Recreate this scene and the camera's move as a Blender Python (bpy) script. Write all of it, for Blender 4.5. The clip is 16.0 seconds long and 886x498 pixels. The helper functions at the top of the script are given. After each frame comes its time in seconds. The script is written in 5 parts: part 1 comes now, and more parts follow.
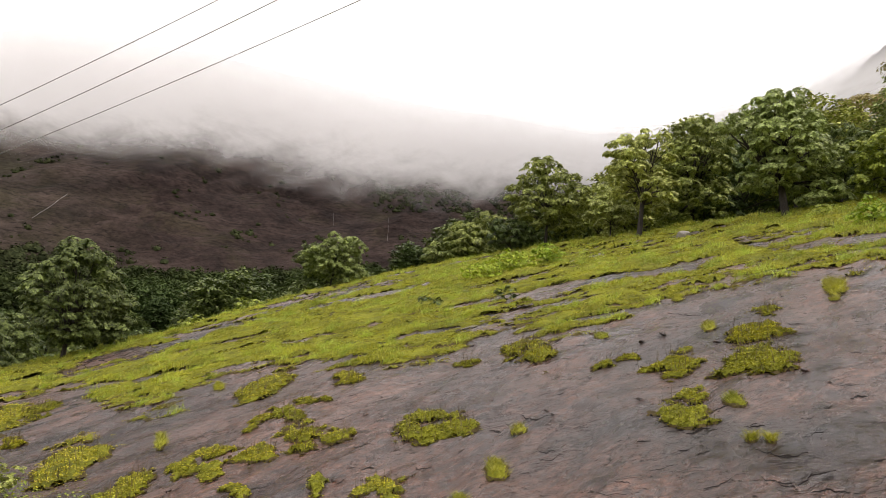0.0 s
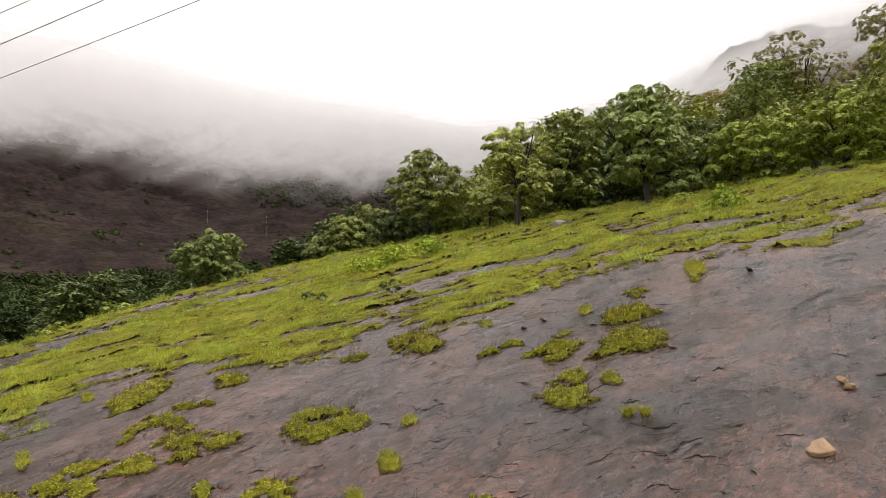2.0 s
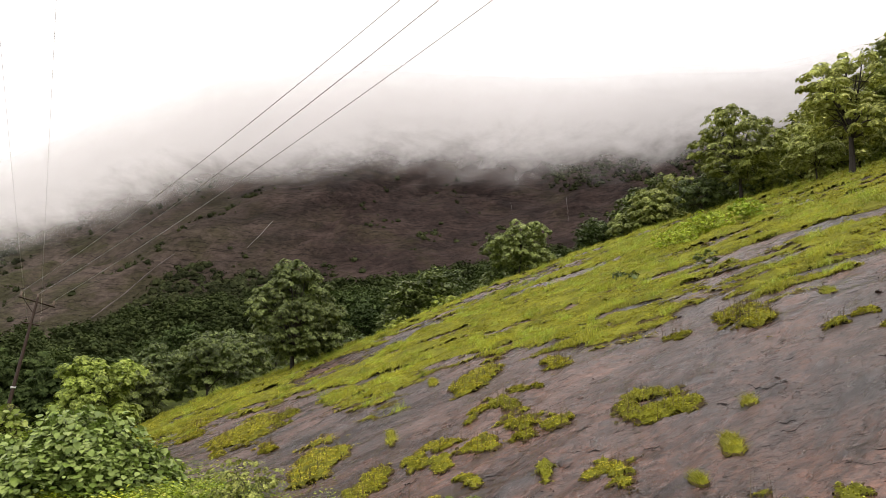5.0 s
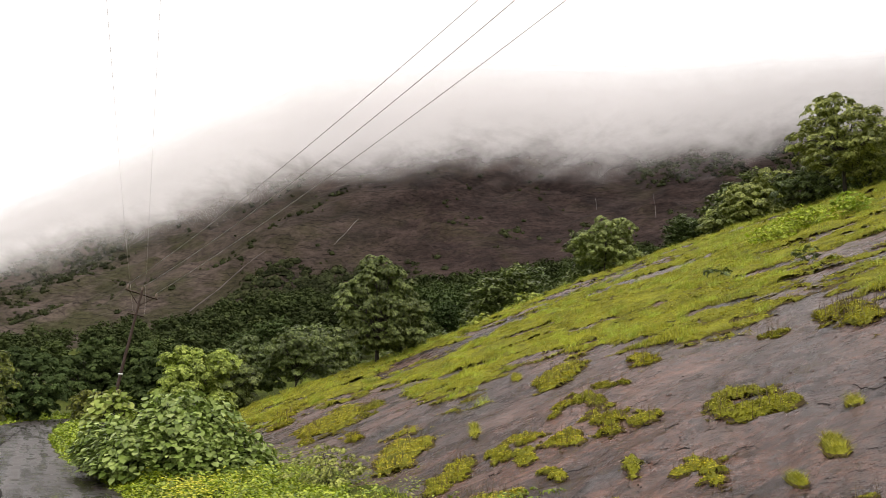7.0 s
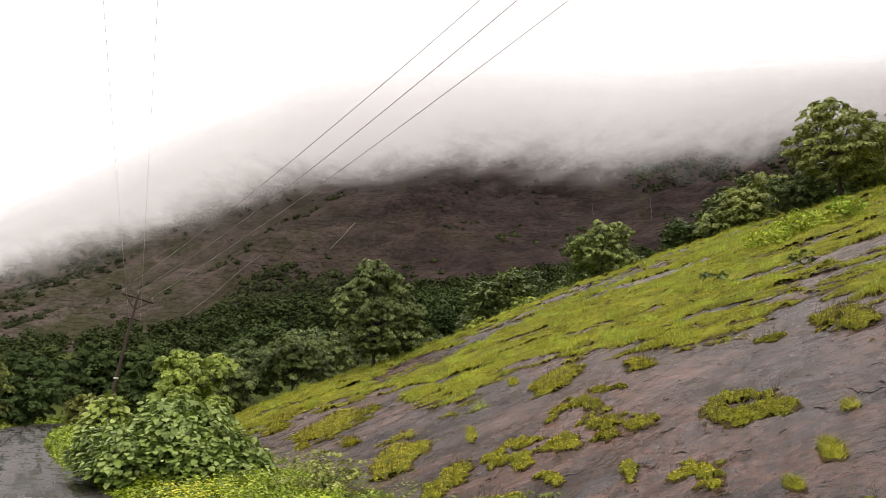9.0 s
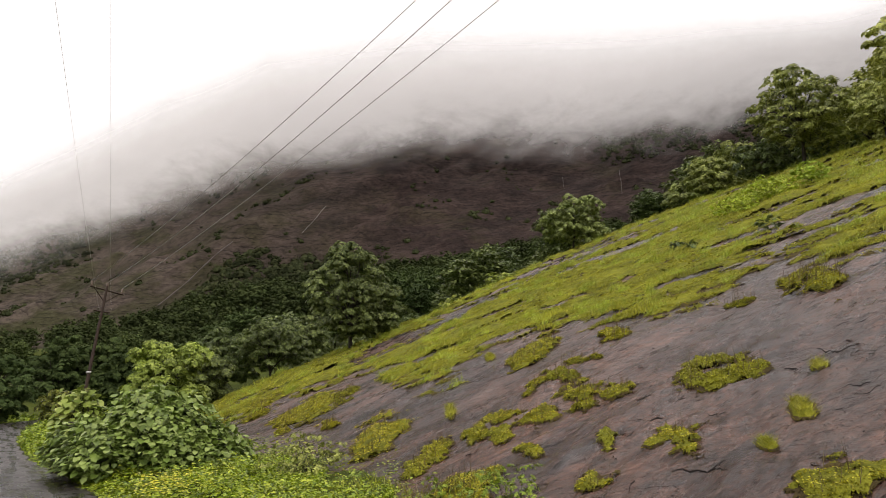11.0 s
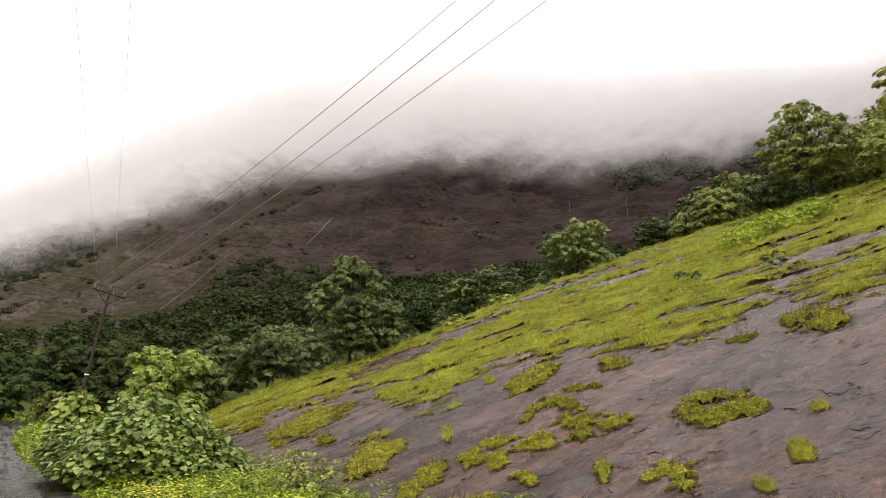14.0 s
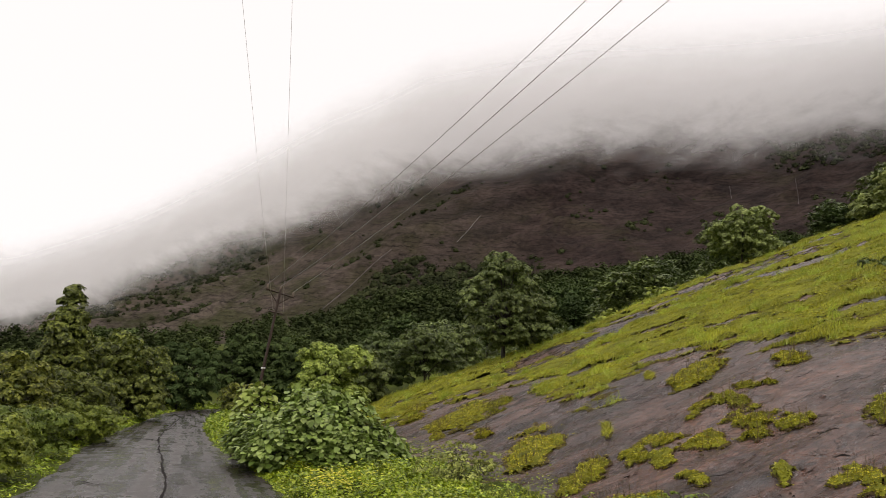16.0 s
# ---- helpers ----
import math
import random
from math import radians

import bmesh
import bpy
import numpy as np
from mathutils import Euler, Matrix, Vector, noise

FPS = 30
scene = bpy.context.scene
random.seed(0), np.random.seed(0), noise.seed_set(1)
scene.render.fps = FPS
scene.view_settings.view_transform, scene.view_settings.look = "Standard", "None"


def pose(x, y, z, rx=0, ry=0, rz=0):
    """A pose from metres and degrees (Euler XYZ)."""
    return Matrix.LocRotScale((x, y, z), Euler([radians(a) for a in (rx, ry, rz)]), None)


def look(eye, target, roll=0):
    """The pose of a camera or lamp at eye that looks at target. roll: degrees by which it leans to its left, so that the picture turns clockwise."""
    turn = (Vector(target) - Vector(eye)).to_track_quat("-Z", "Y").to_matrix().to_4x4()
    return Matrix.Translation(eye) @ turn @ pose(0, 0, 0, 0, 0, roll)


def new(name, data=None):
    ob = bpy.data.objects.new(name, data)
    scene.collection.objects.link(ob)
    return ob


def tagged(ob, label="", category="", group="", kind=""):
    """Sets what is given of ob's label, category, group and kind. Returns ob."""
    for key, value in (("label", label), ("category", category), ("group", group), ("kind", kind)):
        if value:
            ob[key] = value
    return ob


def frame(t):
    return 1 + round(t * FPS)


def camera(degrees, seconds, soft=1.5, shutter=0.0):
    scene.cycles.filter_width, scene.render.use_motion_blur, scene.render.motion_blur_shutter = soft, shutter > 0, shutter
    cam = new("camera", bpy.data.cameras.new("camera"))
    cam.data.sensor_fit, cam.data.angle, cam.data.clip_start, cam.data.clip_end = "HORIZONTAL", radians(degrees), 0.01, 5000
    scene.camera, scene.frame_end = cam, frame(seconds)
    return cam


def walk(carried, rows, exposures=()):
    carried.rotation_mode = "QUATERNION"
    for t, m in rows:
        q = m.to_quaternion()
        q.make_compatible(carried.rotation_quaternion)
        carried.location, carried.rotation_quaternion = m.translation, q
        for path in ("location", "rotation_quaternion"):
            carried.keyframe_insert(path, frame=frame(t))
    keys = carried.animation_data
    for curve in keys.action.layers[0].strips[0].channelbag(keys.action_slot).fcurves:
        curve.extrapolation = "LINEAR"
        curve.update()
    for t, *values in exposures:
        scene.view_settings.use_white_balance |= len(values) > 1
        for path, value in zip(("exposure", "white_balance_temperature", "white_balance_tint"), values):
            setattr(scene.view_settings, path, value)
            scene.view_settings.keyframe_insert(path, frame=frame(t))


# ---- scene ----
cam = camera(65.2, 16.0, soft=0.75)
PATH = [
    (0, 0.129, -0.034, 1.621, -32.74, 14.58, 4.05),
    (0.5, 0.122, -0.011, 1.619, -37.76, 15.00, 3.00),
    (1, 0.079, -0.013, 1.626, -39.17, 15.02, 1.92),
    (1.5, 0.084, -0.011, 1.614, -40.69, 14.73, 0.94),
    (2, 0.092, -0.005, 1.617, -42.78, 14.36, -0.07),
    (2.5, 0.115, 0.006, 1.615, -44.99, 13.47, -0.37),
    (3, 0.130, 0.003, 1.615, -46.17, 12.81, -0.55),
    (3.5, 0.053, 0.023, 1.624, -43.74, 12.12, -0.34),
    (3.8, 0.017, 0.013, 1.622, -35.66, 11.90, -0.21),
    (4, 0.010, 0.000, 1.637, -30.73, 12.53, -0.86),
    (4.5, 0.004, -0.028, 1.629, -22.36, 13.05, -0.77),
    (5, -0.023, -0.013, 1.644, -17.35, 12.86, -0.55),
    (5.2, -0.005, -0.008, 1.649, -15.71, 12.71, -0.05),
    (7.3, -0.049, -0.012, 1.556, -10.25, 12.55, 1.04),
    (7.5, -0.047, -0.012, 1.558, -10.26, 12.46, 0.95),
    (8, -0.055, -0.013, 1.564, -10.44, 12.69, 0.83),
    (8.5, -0.058, -0.016, 1.559, -10.63, 12.83, 1.17),
    (10.8, 0.007, 0.036, 1.557, -12.36, 13.39, -1.03),
    (11, -0.024, 0.036, 1.551, -12.89, 11.24, -1.59),
    (11.2, -0.009, 0.042, 1.563, -13.76, 10.06, -3.22),
    (11.5, 0.017, 0.051, 1.589, -14.96, 9.64, -3.56),
    (12, -0.031, 0.019, 1.610, -16.08, 12.18, -2.34),
    (12.5, -0.063, -0.001, 1.566, -16.62, 13.08, -1.39),
    (12.8, -0.069, 0.001, 1.579, -17.33, 9.31, -2.77),
    (13, -0.070, 0.002, 1.579, -16.87, 8.70, -2.37),
    (13.2, -0.057, -0.006, 1.607, -17.84, 11.04, -1.07),
    (13.5, -0.071, -0.002, 1.617, -17.05, 12.66, -0.70),
    (14, -0.043, 0.002, 1.614, -12.57, 12.69, 1.14),
    (14.5, -0.046, -0.008, 1.592, -9.66, 12.20, 1.84),
    (15, -0.048, -0.006, 1.597, -4.93, 12.57, 1.77),
    (15.2, -0.078, 0.004, 1.598, -3.23, 12.19, 1.41),
    (15.5, -0.110, 0.007, 1.595, 0.29, 12.32, 1.23),
    (16, -0.101, 0.006, 1.586, 0.00, 12.00, 2.00),
]
walk(cam, [(t, pose(x, y, z, 90 + pitch, 0, yaw) @ pose(0, 0, 0, 0, 0, roll)) for t, x, y, z, yaw, pitch, roll in PATH],
     exposures=[(t, s, 6750, 15) for t, s in ((0, 0.36), (1.5, 0.34), (2.5, 0.22), (3, 0.22), (4, 0.36), (5, 0.34), (8, 0.34), (10.8, 0.10), (11, 0.08), (11.5, 0.36), (12, 0.46), (12.5, 0.38), (13, 0.40), (13.5, 0.50), (14, 0.34), (15, 0.34), (15.5, 0.16), (16, -0.1))])

# ---- overcast daylight ----
world = bpy.data.worlds.new("overcast_sky")
scene.world = world
world.use_nodes = True
wn, wl = world.node_tree.nodes, world.node_tree.links
sky = wn.new("ShaderNodeTexSky")
sky.sky_type, sky.sun_disc = "NISHITA", False
sky.sun_elevation, sky.sun_rotation = radians(58), radians(150)
veil = wn.new("ShaderNodeHueSaturation")
veil.inputs["Saturation"].default_value, veil.inputs["Value"].default_value = 0.12, 0.10
wl.new(sky.outputs[0], veil.inputs["Color"])
cover = wn.new("ShaderNodeMix")
cover.data_type = "RGBA"
cover.inputs["Factor"].default_value = 0.93
cover.inputs["B"].default_value = (1.0, 0.995, 0.99, 1)
wl.new(veil.outputs[0], cover.inputs["A"])
wl.new(cover.outputs["Result"], wn["Background"].inputs["Color"])
wn["Background"].inputs["Strength"].default_value = 1.12
sun = new("sun", bpy.data.lights.new("sun", "SUN"))
sun.data.energy, sun.data.angle, sun.data.color = 1.4, radians(25), (1.0, 0.96, 0.9)
sun.matrix_world = look((30, -50, 95), (0, 0, 0))


# ---- materials ----
def nodes_of(name):
    m = bpy.data.materials.new(name)
    m.use_nodes = True
    n, l = m.node_tree.nodes, m.node_tree.links
    return m, n, l, n["Principled BSDF"]


def tex_noise(n, l, vec, scale, detail=6.0, rough=0.55, distort=0.0):
    t = n.new("ShaderNodeTexNoise")
    t.inputs["Scale"].default_value, t.inputs["Detail"].default_value = scale, detail
    t.inputs["Roughness"].default_value, t.inputs["Distortion"].default_value = rough, distort
    l.new(vec, t.inputs["Vector"])
    return t.outputs["Fac"]


def stretched(n, l, scale, turn=0.0, space="Object"):
    c, m = n.new("ShaderNodeTexCoord"), n.new("ShaderNodeMapping")
    m.inputs["Scale"].default_value = scale
    m.inputs["Rotation"].default_value = (0, 0, radians(turn))
    l.new(c.outputs[space], m.inputs["Vector"])
    return m.outputs[0]


def turned(n, l, turn, scale):
    """Coordinates first turned about z, then stretched."""
    return_first = stretched(n, l, (1, 1, 1), turn)
    m = n.new("ShaderNodeMapping")
    m.inputs["Scale"].default_value = scale
    l.new(return_first, m.inputs["Vector"])
    return m.outputs[0]


def ramp(n, l, fac, stops):
    r = n.new("ShaderNodeValToRGB")
    e = r.color_ramp.elements
    while len(e) < len(stops):
        e.new(0.5)
    for k, (p, c) in enumerate(stops):
        e[k].position = p
        e[k].color = (*c, 1) if len(c) == 3 else c
    l.new(fac, r.inputs[0])
    return r.outputs[0]


def grey(v):
    return (v, v, v)


def mixed(n, l, fac, a, b, blend="MIX"):
    m = n.new("ShaderNodeMix")
    m.data_type, m.blend_type = "RGBA", blend
    for key, v in (("Factor", fac), ("A", a), ("B", b)):
        if isinstance(v, (int, float)):
            m.inputs[key].default_value = v
        elif isinstance(v, tuple):
            m.inputs[key].default_value = (*v, 1)
        else:
            l.new(v, m.inputs[key])
    return m.outputs["Result"]


def maths(n, l, op, a, b=0.0):
    m = n.new("ShaderNodeMath")
    m.operation = op
    for k, v in enumerate((a, b)):
        if isinstance(v, (int, float)):
            m.inputs[k].default_value = v
        else:
            l.new(v, m.inputs[k])
    return m.outputs[0]


def bump(n, l, b, height, strength, distance):
    k = n.new("ShaderNodeBump")
    k.inputs["Strength"].default_value, k.inputs["Distance"].default_value = strength, distance
    l.new(height, k.inputs["Height"])
    l.new(k.outputs[0], b.inputs["Normal"])


def wet_rock():
    """Bare basalt slab, wet: purple grey with rust and pale run-off streaks down the dip, and short cracks."""
    m, n, l, b = nodes_of("wet_rock")
    flat = stretched(n, l, (1, 1, 1))
    # the dip runs along +x after the turn
    dip = turned(n, l, -12, (0.12, 1.1, 1))
    strike = turned(n, l, 30, (0.45, 1.5, 1))
    big = tex_noise(n, l, flat, 0.22, 5)
    mid = tex_noise(n, l, flat, 1.4, 8, 0.65, 0.4)
    fine = tex_noise(n, l, turned(n, l, -12, (0.35, 1.25, 1)), 9, 8, 0.72)
    run = tex_noise(n, l, dip, 1.2, 6, 0.6, 0.3)
    col = ramp(n, l, big, [(0.35, (0.055, 0.0246, 0.0150)), (0.5, (0.081, 0.0362, 0.0226)), (0.65, (0.060, 0.0290, 0.0195))])
    col = mixed(n, l, ramp(n, l, mid, [(0.35, grey(0.0)), (0.7, grey(0.6))]), col, (0.0502, 0.0234, 0.0144))
    soil = tex_noise(n, l, flat, 0.65, 5, 0.6, 0.5)
    col = mixed(n, l, ramp(n, l, soil, [(0.58, grey(0.0)), (0.70, grey(0.25))]), col, (0.0829, 0.0393, 0.0247))
    col = mixed(n, l, ramp(n, l, run, [(0.53, grey(0.0)), (0.64, grey(0.55))]), col, (0.1009, 0.0657, 0.0544))
    col = mixed(n, l, ramp(n, l, run, [(0.36, grey(0.85)), (0.47, grey(0.0))]), col, (0.028, 0.021, 0.020))
    damp = ramp(n, l, tex_noise(n, l, turned(n, l, -20, (0.35, 0.8, 1)), 0.5, 6, 0.6, 0.4), [(0.36, grey(0.38)), (0.5, grey(1.0)), (0.66, grey(1.8))])
    col = mixed(n, l, 1.0, col, damp, "MULTIPLY")
    stain = tex_noise(n, l, turned(n, l, -14, (0.55, 0.9, 1)), 1.1, 7, 0.68, 0.6)
    col = mixed(n, l, 1.0, col, ramp(n, l, stain, [(0.36, grey(0.5)), (0.46, grey(0.92)), (0.56, grey(1.05)), (0.66, grey(1.35))]), "MULTIPLY")
    col = mixed(n, l, 1.0, col, ramp(n, l, fine, [(0.34, grey(0.30)), (0.5, grey(1.0)), (0.66, grey(1.8))]), "MULTIPLY")
    col = mixed(n, l, 0.6, col, ramp(n, l, tex_noise(n, l, flat, 4.5, 6, 0.75), [(0.34, grey(0.30)), (0.62, grey(1.5))]), "MULTIPLY")
    grit = tex_noise(n, l, flat, 30, 4, 0.7)
    col = mixed(n, l, 0.6, col, ramp(n, l, grit, [(0.35, grey(0.5)), (0.65, grey(1.5))]), "MULTIPLY")
    lay = tex_noise(n, l, strike, 0.55, 7, 0.55, 0.35)
    stair = maths(n, l, "FRACT", maths(n, l, "MULTIPLY", lay, 11.0))
    crack = ramp(n, l, stair, [(0.0, grey(1.0)), (0.055, grey(0.0))])
    where = ramp(n, l, tex_noise(n, l, flat, 0.8, 5, 0.7), [(0.44, grey(0.0)), (0.54, grey(0.9))])
    crack = mixed(n, l, 1.0, crack, where, "MULTIPLY")
    col = mixed(n, l, crack, col, (0.022, 0.018, 0.017))
    l.new(col, b.inputs["Base Color"])
    l.new(ramp(n, l, mixed(n, l, 0.5, stain, run), [(0.40, grey(0.12)), (0.58, grey(0.42))]), b.inputs["Roughness"])
    b.inputs["Specular IOR Level"].default_value = 0.72
    h = maths(n, l, "ADD", maths(n, l, "MULTIPLY", mid, 0.6), maths(n, l, "MULTIPLY", fine, 0.22))
    h = maths(n, l, "ADD", h, maths(n, l, "MULTIPLY", stair, 0.35))
    h = maths(n, l, "SUBTRACT", h, maths(n, l, "MULTIPLY", crack, 0.5))
    h = maths(n, l, "ADD", h, maths(n, l, "MULTIPLY", grit, 0.10))
    furrow = tex_noise(n, l, turned(n, l, -16, (0.3, 1.0, 1)), 2.4, 5, 0.6, 0.4)
    h = maths(n, l, "ADD", h, maths(n, l, "MULTIPLY", furrow, 0.8))
    pit = ramp(n, l, tex_noise(n, l, flat, 14, 3, 0.6), [(0.30, grey(0.0)), (0.42, grey(1.0))])
    h = maths(n, l, "ADD", h, maths(n, l, "MULTIPLY", pit, 0.16))
    bump(n, l, b, h, 1.0, 0.13)
    return m


def dry_stone():
    m, n, l, b = nodes_of("tan_stone")
    c = stretched(n, l, (1, 1, 1))
    a = tex_noise(n, l, c, 6, 8, 0.65)
    l.new(ramp(n, l, a, [(0.3, (0.20, 0.120, 0.062)), (0.7, (0.42, 0.275, 0.155))]), b.inputs["Base Color"])
    b.inputs["Roughness"].default_value = 0.75
    bump(n, l, b, a, 0.5, 0.03)
    return m


def far_rock():
    """The mountain's rock face: dark brown ledges, their shade put into dark lines, with scrub and grass in bands."""
    m, n, l, b = nodes_of("mountain_rock")
    c = stretched(n, l, (1, 1, 1))
    big = tex_noise(n, l, c, 0.012, 6)
    mid = tex_noise(n, l, c, 0.07, 8, 0.65, 0.3)
    dots = tex_noise(n, l, c, 0.38, 6, 0.7)
    col = ramp(n, l, mid, [(0.34, (0.018, 0.0126, 0.0114)), (0.5, (0.033, 0.0226, 0.0198)), (0.66, (0.052, 0.0362, 0.031))])
    olive = tex_noise(n, l, c, 0.035, 6, 0.7, 0.4)
    col = mixed(n, l, ramp(n, l, olive, [(0.52, grey(0.0)), (0.64, grey(0.45))]), col, (0.036, 0.033, 0.015))
    place = n.new("ShaderNodeSeparateXYZ")
    l.new(c, place.inputs[0])
    east = n.new("ShaderNodeMapRange")
    for key, val in zip(("From Min", "From Max", "To Min", "To Max"), (50.0, -90.0, 0.0, 0.75)):
        east.inputs[key].default_value = val
    l.new(place.outputs["X"], east.inputs["Value"])
    scrubby = ramp(n, l, tex_noise(n, l, c, 0.05, 6, 0.65), [(0.42, (0.050, 0.052, 0.024)), (0.54, (0.090, 0.074, 0.058)), (0.68, (0.140, 0.112, 0.094))])
    col = mixed(n, l, east.outputs[0], col, scrubby)
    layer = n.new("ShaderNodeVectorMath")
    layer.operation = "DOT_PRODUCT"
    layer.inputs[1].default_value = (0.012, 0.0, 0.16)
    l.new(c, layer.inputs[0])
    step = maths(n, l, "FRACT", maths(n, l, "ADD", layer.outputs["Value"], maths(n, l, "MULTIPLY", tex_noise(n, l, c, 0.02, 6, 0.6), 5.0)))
    # Ledge shade put into colour: near-black lines along the rock's level steps.
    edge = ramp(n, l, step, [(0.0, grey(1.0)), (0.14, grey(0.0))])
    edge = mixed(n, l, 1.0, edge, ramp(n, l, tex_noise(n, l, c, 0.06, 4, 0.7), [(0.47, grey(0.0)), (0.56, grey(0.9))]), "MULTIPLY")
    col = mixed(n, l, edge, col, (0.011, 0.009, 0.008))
    # Finer strata lines, their dark colour carrying ledge shade too.
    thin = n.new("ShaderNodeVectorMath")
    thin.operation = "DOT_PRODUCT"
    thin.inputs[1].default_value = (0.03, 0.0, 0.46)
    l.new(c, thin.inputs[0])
    seam_shade = maths(n, l, "FRACT", maths(n, l, "ADD", thin.outputs["Value"], maths(n, l, "MULTIPLY", tex_noise(n, l, c, 0.03, 6, 0.6), 6.0)))
    seam_shade = mixed(n, l, 1.0, ramp(n, l, seam_shade, [(0.0, grey(1.0)), (0.22, grey(0.0))]), ramp(n, l, tex_noise(n, l, c, 0.11, 5, 0.7), [(0.46, grey(0.0)), (0.55, grey(0.9))]), "MULTIPLY")
    col = mixed(n, l, seam_shade, col, (0.010, 0.008, 0.0075))
    col = mixed(n, l, 0.7, col, ramp(n, l, dots, [(0.36, grey(0.45)), (0.5, grey(1.0)), (0.64, grey(1.45))]), "MULTIPLY")
    l.new(col, b.inputs["Base Color"])
    b.inputs["Roughness"].default_value = 0.85
    b.inputs["Specular IOR Level"].default_value = 0.05
    bump(n, l, b, maths(n, l, "ADD", mid, maths(n, l, "MULTIPLY", dots, 0.4)), 0.8, 2.0)
    return m


def soil_green(name, a, b2, size=1.5):
    m, n, l, b = nodes_of(name)
    c = stretched(n, l, (1, 1, 1))
    k = tex_noise(n, l, c, size, 8, 0.7)
    f = tex_noise(n, l, c, size * 14, 6, 0.7)
    l.new(mixed(n, l, 0.7, ramp(n, l, k, [(0.35, a), (0.65, b2)]), ramp(n, l, f, [(0.3, grey(0.4)), (0.7, grey(1.2))]), "MULTIPLY"), b.inputs["Base Color"])
    b.inputs["Roughness"].default_value = 0.85
    b.inputs["Specular IOR Level"].default_value = 0.1
    bump(n, l, b, f, 0.7, 0.04)
    return m


def foliage(name, dark, middle, light, through_light=0.16, rough=0.42, vary=0.25, gloss=0.45, grain=0.9):
    """Leaves: each leaf its own shade, some light passing through, a wet gloss."""
    m, n, l, b = nodes_of(name)
    g, o = n.new("ShaderNodeNewGeometry"), n.new("ShaderNodeObjectInfo")
    col = ramp(n, l, g.outputs["Random Per Island"], [(0.0, dark), (0.5, middle), (1.0, light)])
    # Clump-sized tone noise; in tree crowns it puts the gaps' shade into colour.
    patch = tex_noise(n, l, stretched(n, l, (1, 1, 1)), grain, 3)
    col = mixed(n, l, 1.0, col, ramp(n, l, patch, [(0.3, grey(1 - vary)), (0.7, grey(1 + vary))]), "MULTIPLY")
    col = mixed(n, l, 1.0, col, ramp(n, l, o.outputs["Random"], [(0.0, (0.8, 0.86, 0.9)), (1.0, (1.15, 1.08, 0.95))]), "MULTIPLY")
    l.new(col, b.inputs["Base Color"])
    b.inputs["Roughness"].default_value = rough
    b.inputs["Specular IOR Level"].default_value = gloss
    t, mix = n.new("ShaderNodeBsdfTranslucent"), n.new("ShaderNodeMixShader")
    l.new(col, t.inputs["Color"])
    mix.inputs[0].default_value = through_light
    l.new(b.outputs[0], mix.inputs[1])
    l.new(t.outputs[0], mix.inputs[2])
    l.new(mix.outputs[0], n["Material Output"].inputs["Surface"])
    return m


def bark():
    m, n, l, b = nodes_of("bark")
    k = tex_noise(n, l, stretched(n, l, (6, 6, 1.2)), 2.0, 8, 0.7)
    l.new(ramp(n, l, k, [(0.3, (0.012, 0.009, 0.007)), (0.7, (0.045, 0.034, 0.026))]), b.inputs["Base Color"])
    b.inputs["Roughness"].default_value = 0.8
    bump(n, l, b, k, 0.8, 0.05)
    return m


def wet_asphalt():
    m, n, l, b = nodes_of("wet_asphalt")
    c = stretched(n, l, (1, 1, 1))
    along = turned(n, l, -19, (2.6, 0.10, 1))
    k, f, w = tex_noise(n, l, c, 0.8, 6), tex_noise(n, l, c, 60, 4), tex_noise(n, l, along, 1.4, 5)
    col = ramp(n, l, k, [(0.35, (0.014, 0.012, 0.011)), (0.65, (0.032, 0.027, 0.025))])
    col = mixed(n, l, ramp(n, l, w, [(0.45, grey(0.0)), (0.6, grey(0.8))]), col, (0.060, 0.049, 0.044))
    col = mixed(n, l, ramp(n, l, tex_noise(n, l, turned(n, l, -19, (1.0, 0.05, 1)), 2.6, 4), [(0.34, grey(0.55)), (0.50, grey(0.0))]), col, (0.014, 0.012, 0.011))
    col = mixed(n, l, 0.6, col, ramp(n, l, f, [(0.3, grey(0.6)), (0.7, grey(1.3))]), "MULTIPLY")
    l.new(col, b.inputs["Base Color"])
    l.new(ramp(n, l, mixed(n, l, 0.5, w, tex_noise(n, l, c, 2.2, 5, 0.65)), [(0.40, grey(0.05)), (0.58, grey(0.46))]), b.inputs["Roughness"])
    b.inputs["Specular IOR Level"].default_value = 0.6
    bump(n, l, b, maths(n, l, "ADD", f, maths(n, l, "MULTIPLY", k, 2.0)), 0.4, 0.014)
    return m


def plain(name, col, rough, metal=0.0, size=8.0):
    m, n, l, b = nodes_of(name)
    k = tex_noise(n, l, stretched(n, l, (1, 1, 1)), size, 6, 0.65)
    l.new(ramp(n, l, k, [(0.3, tuple(0.65 * v for v in col)), (0.7, tuple(1.2 * v for v in col))]), b.inputs["Base Color"])
    b.inputs["Roughness"].default_value, b.inputs["Metallic"].default_value = rough, metal
    return m


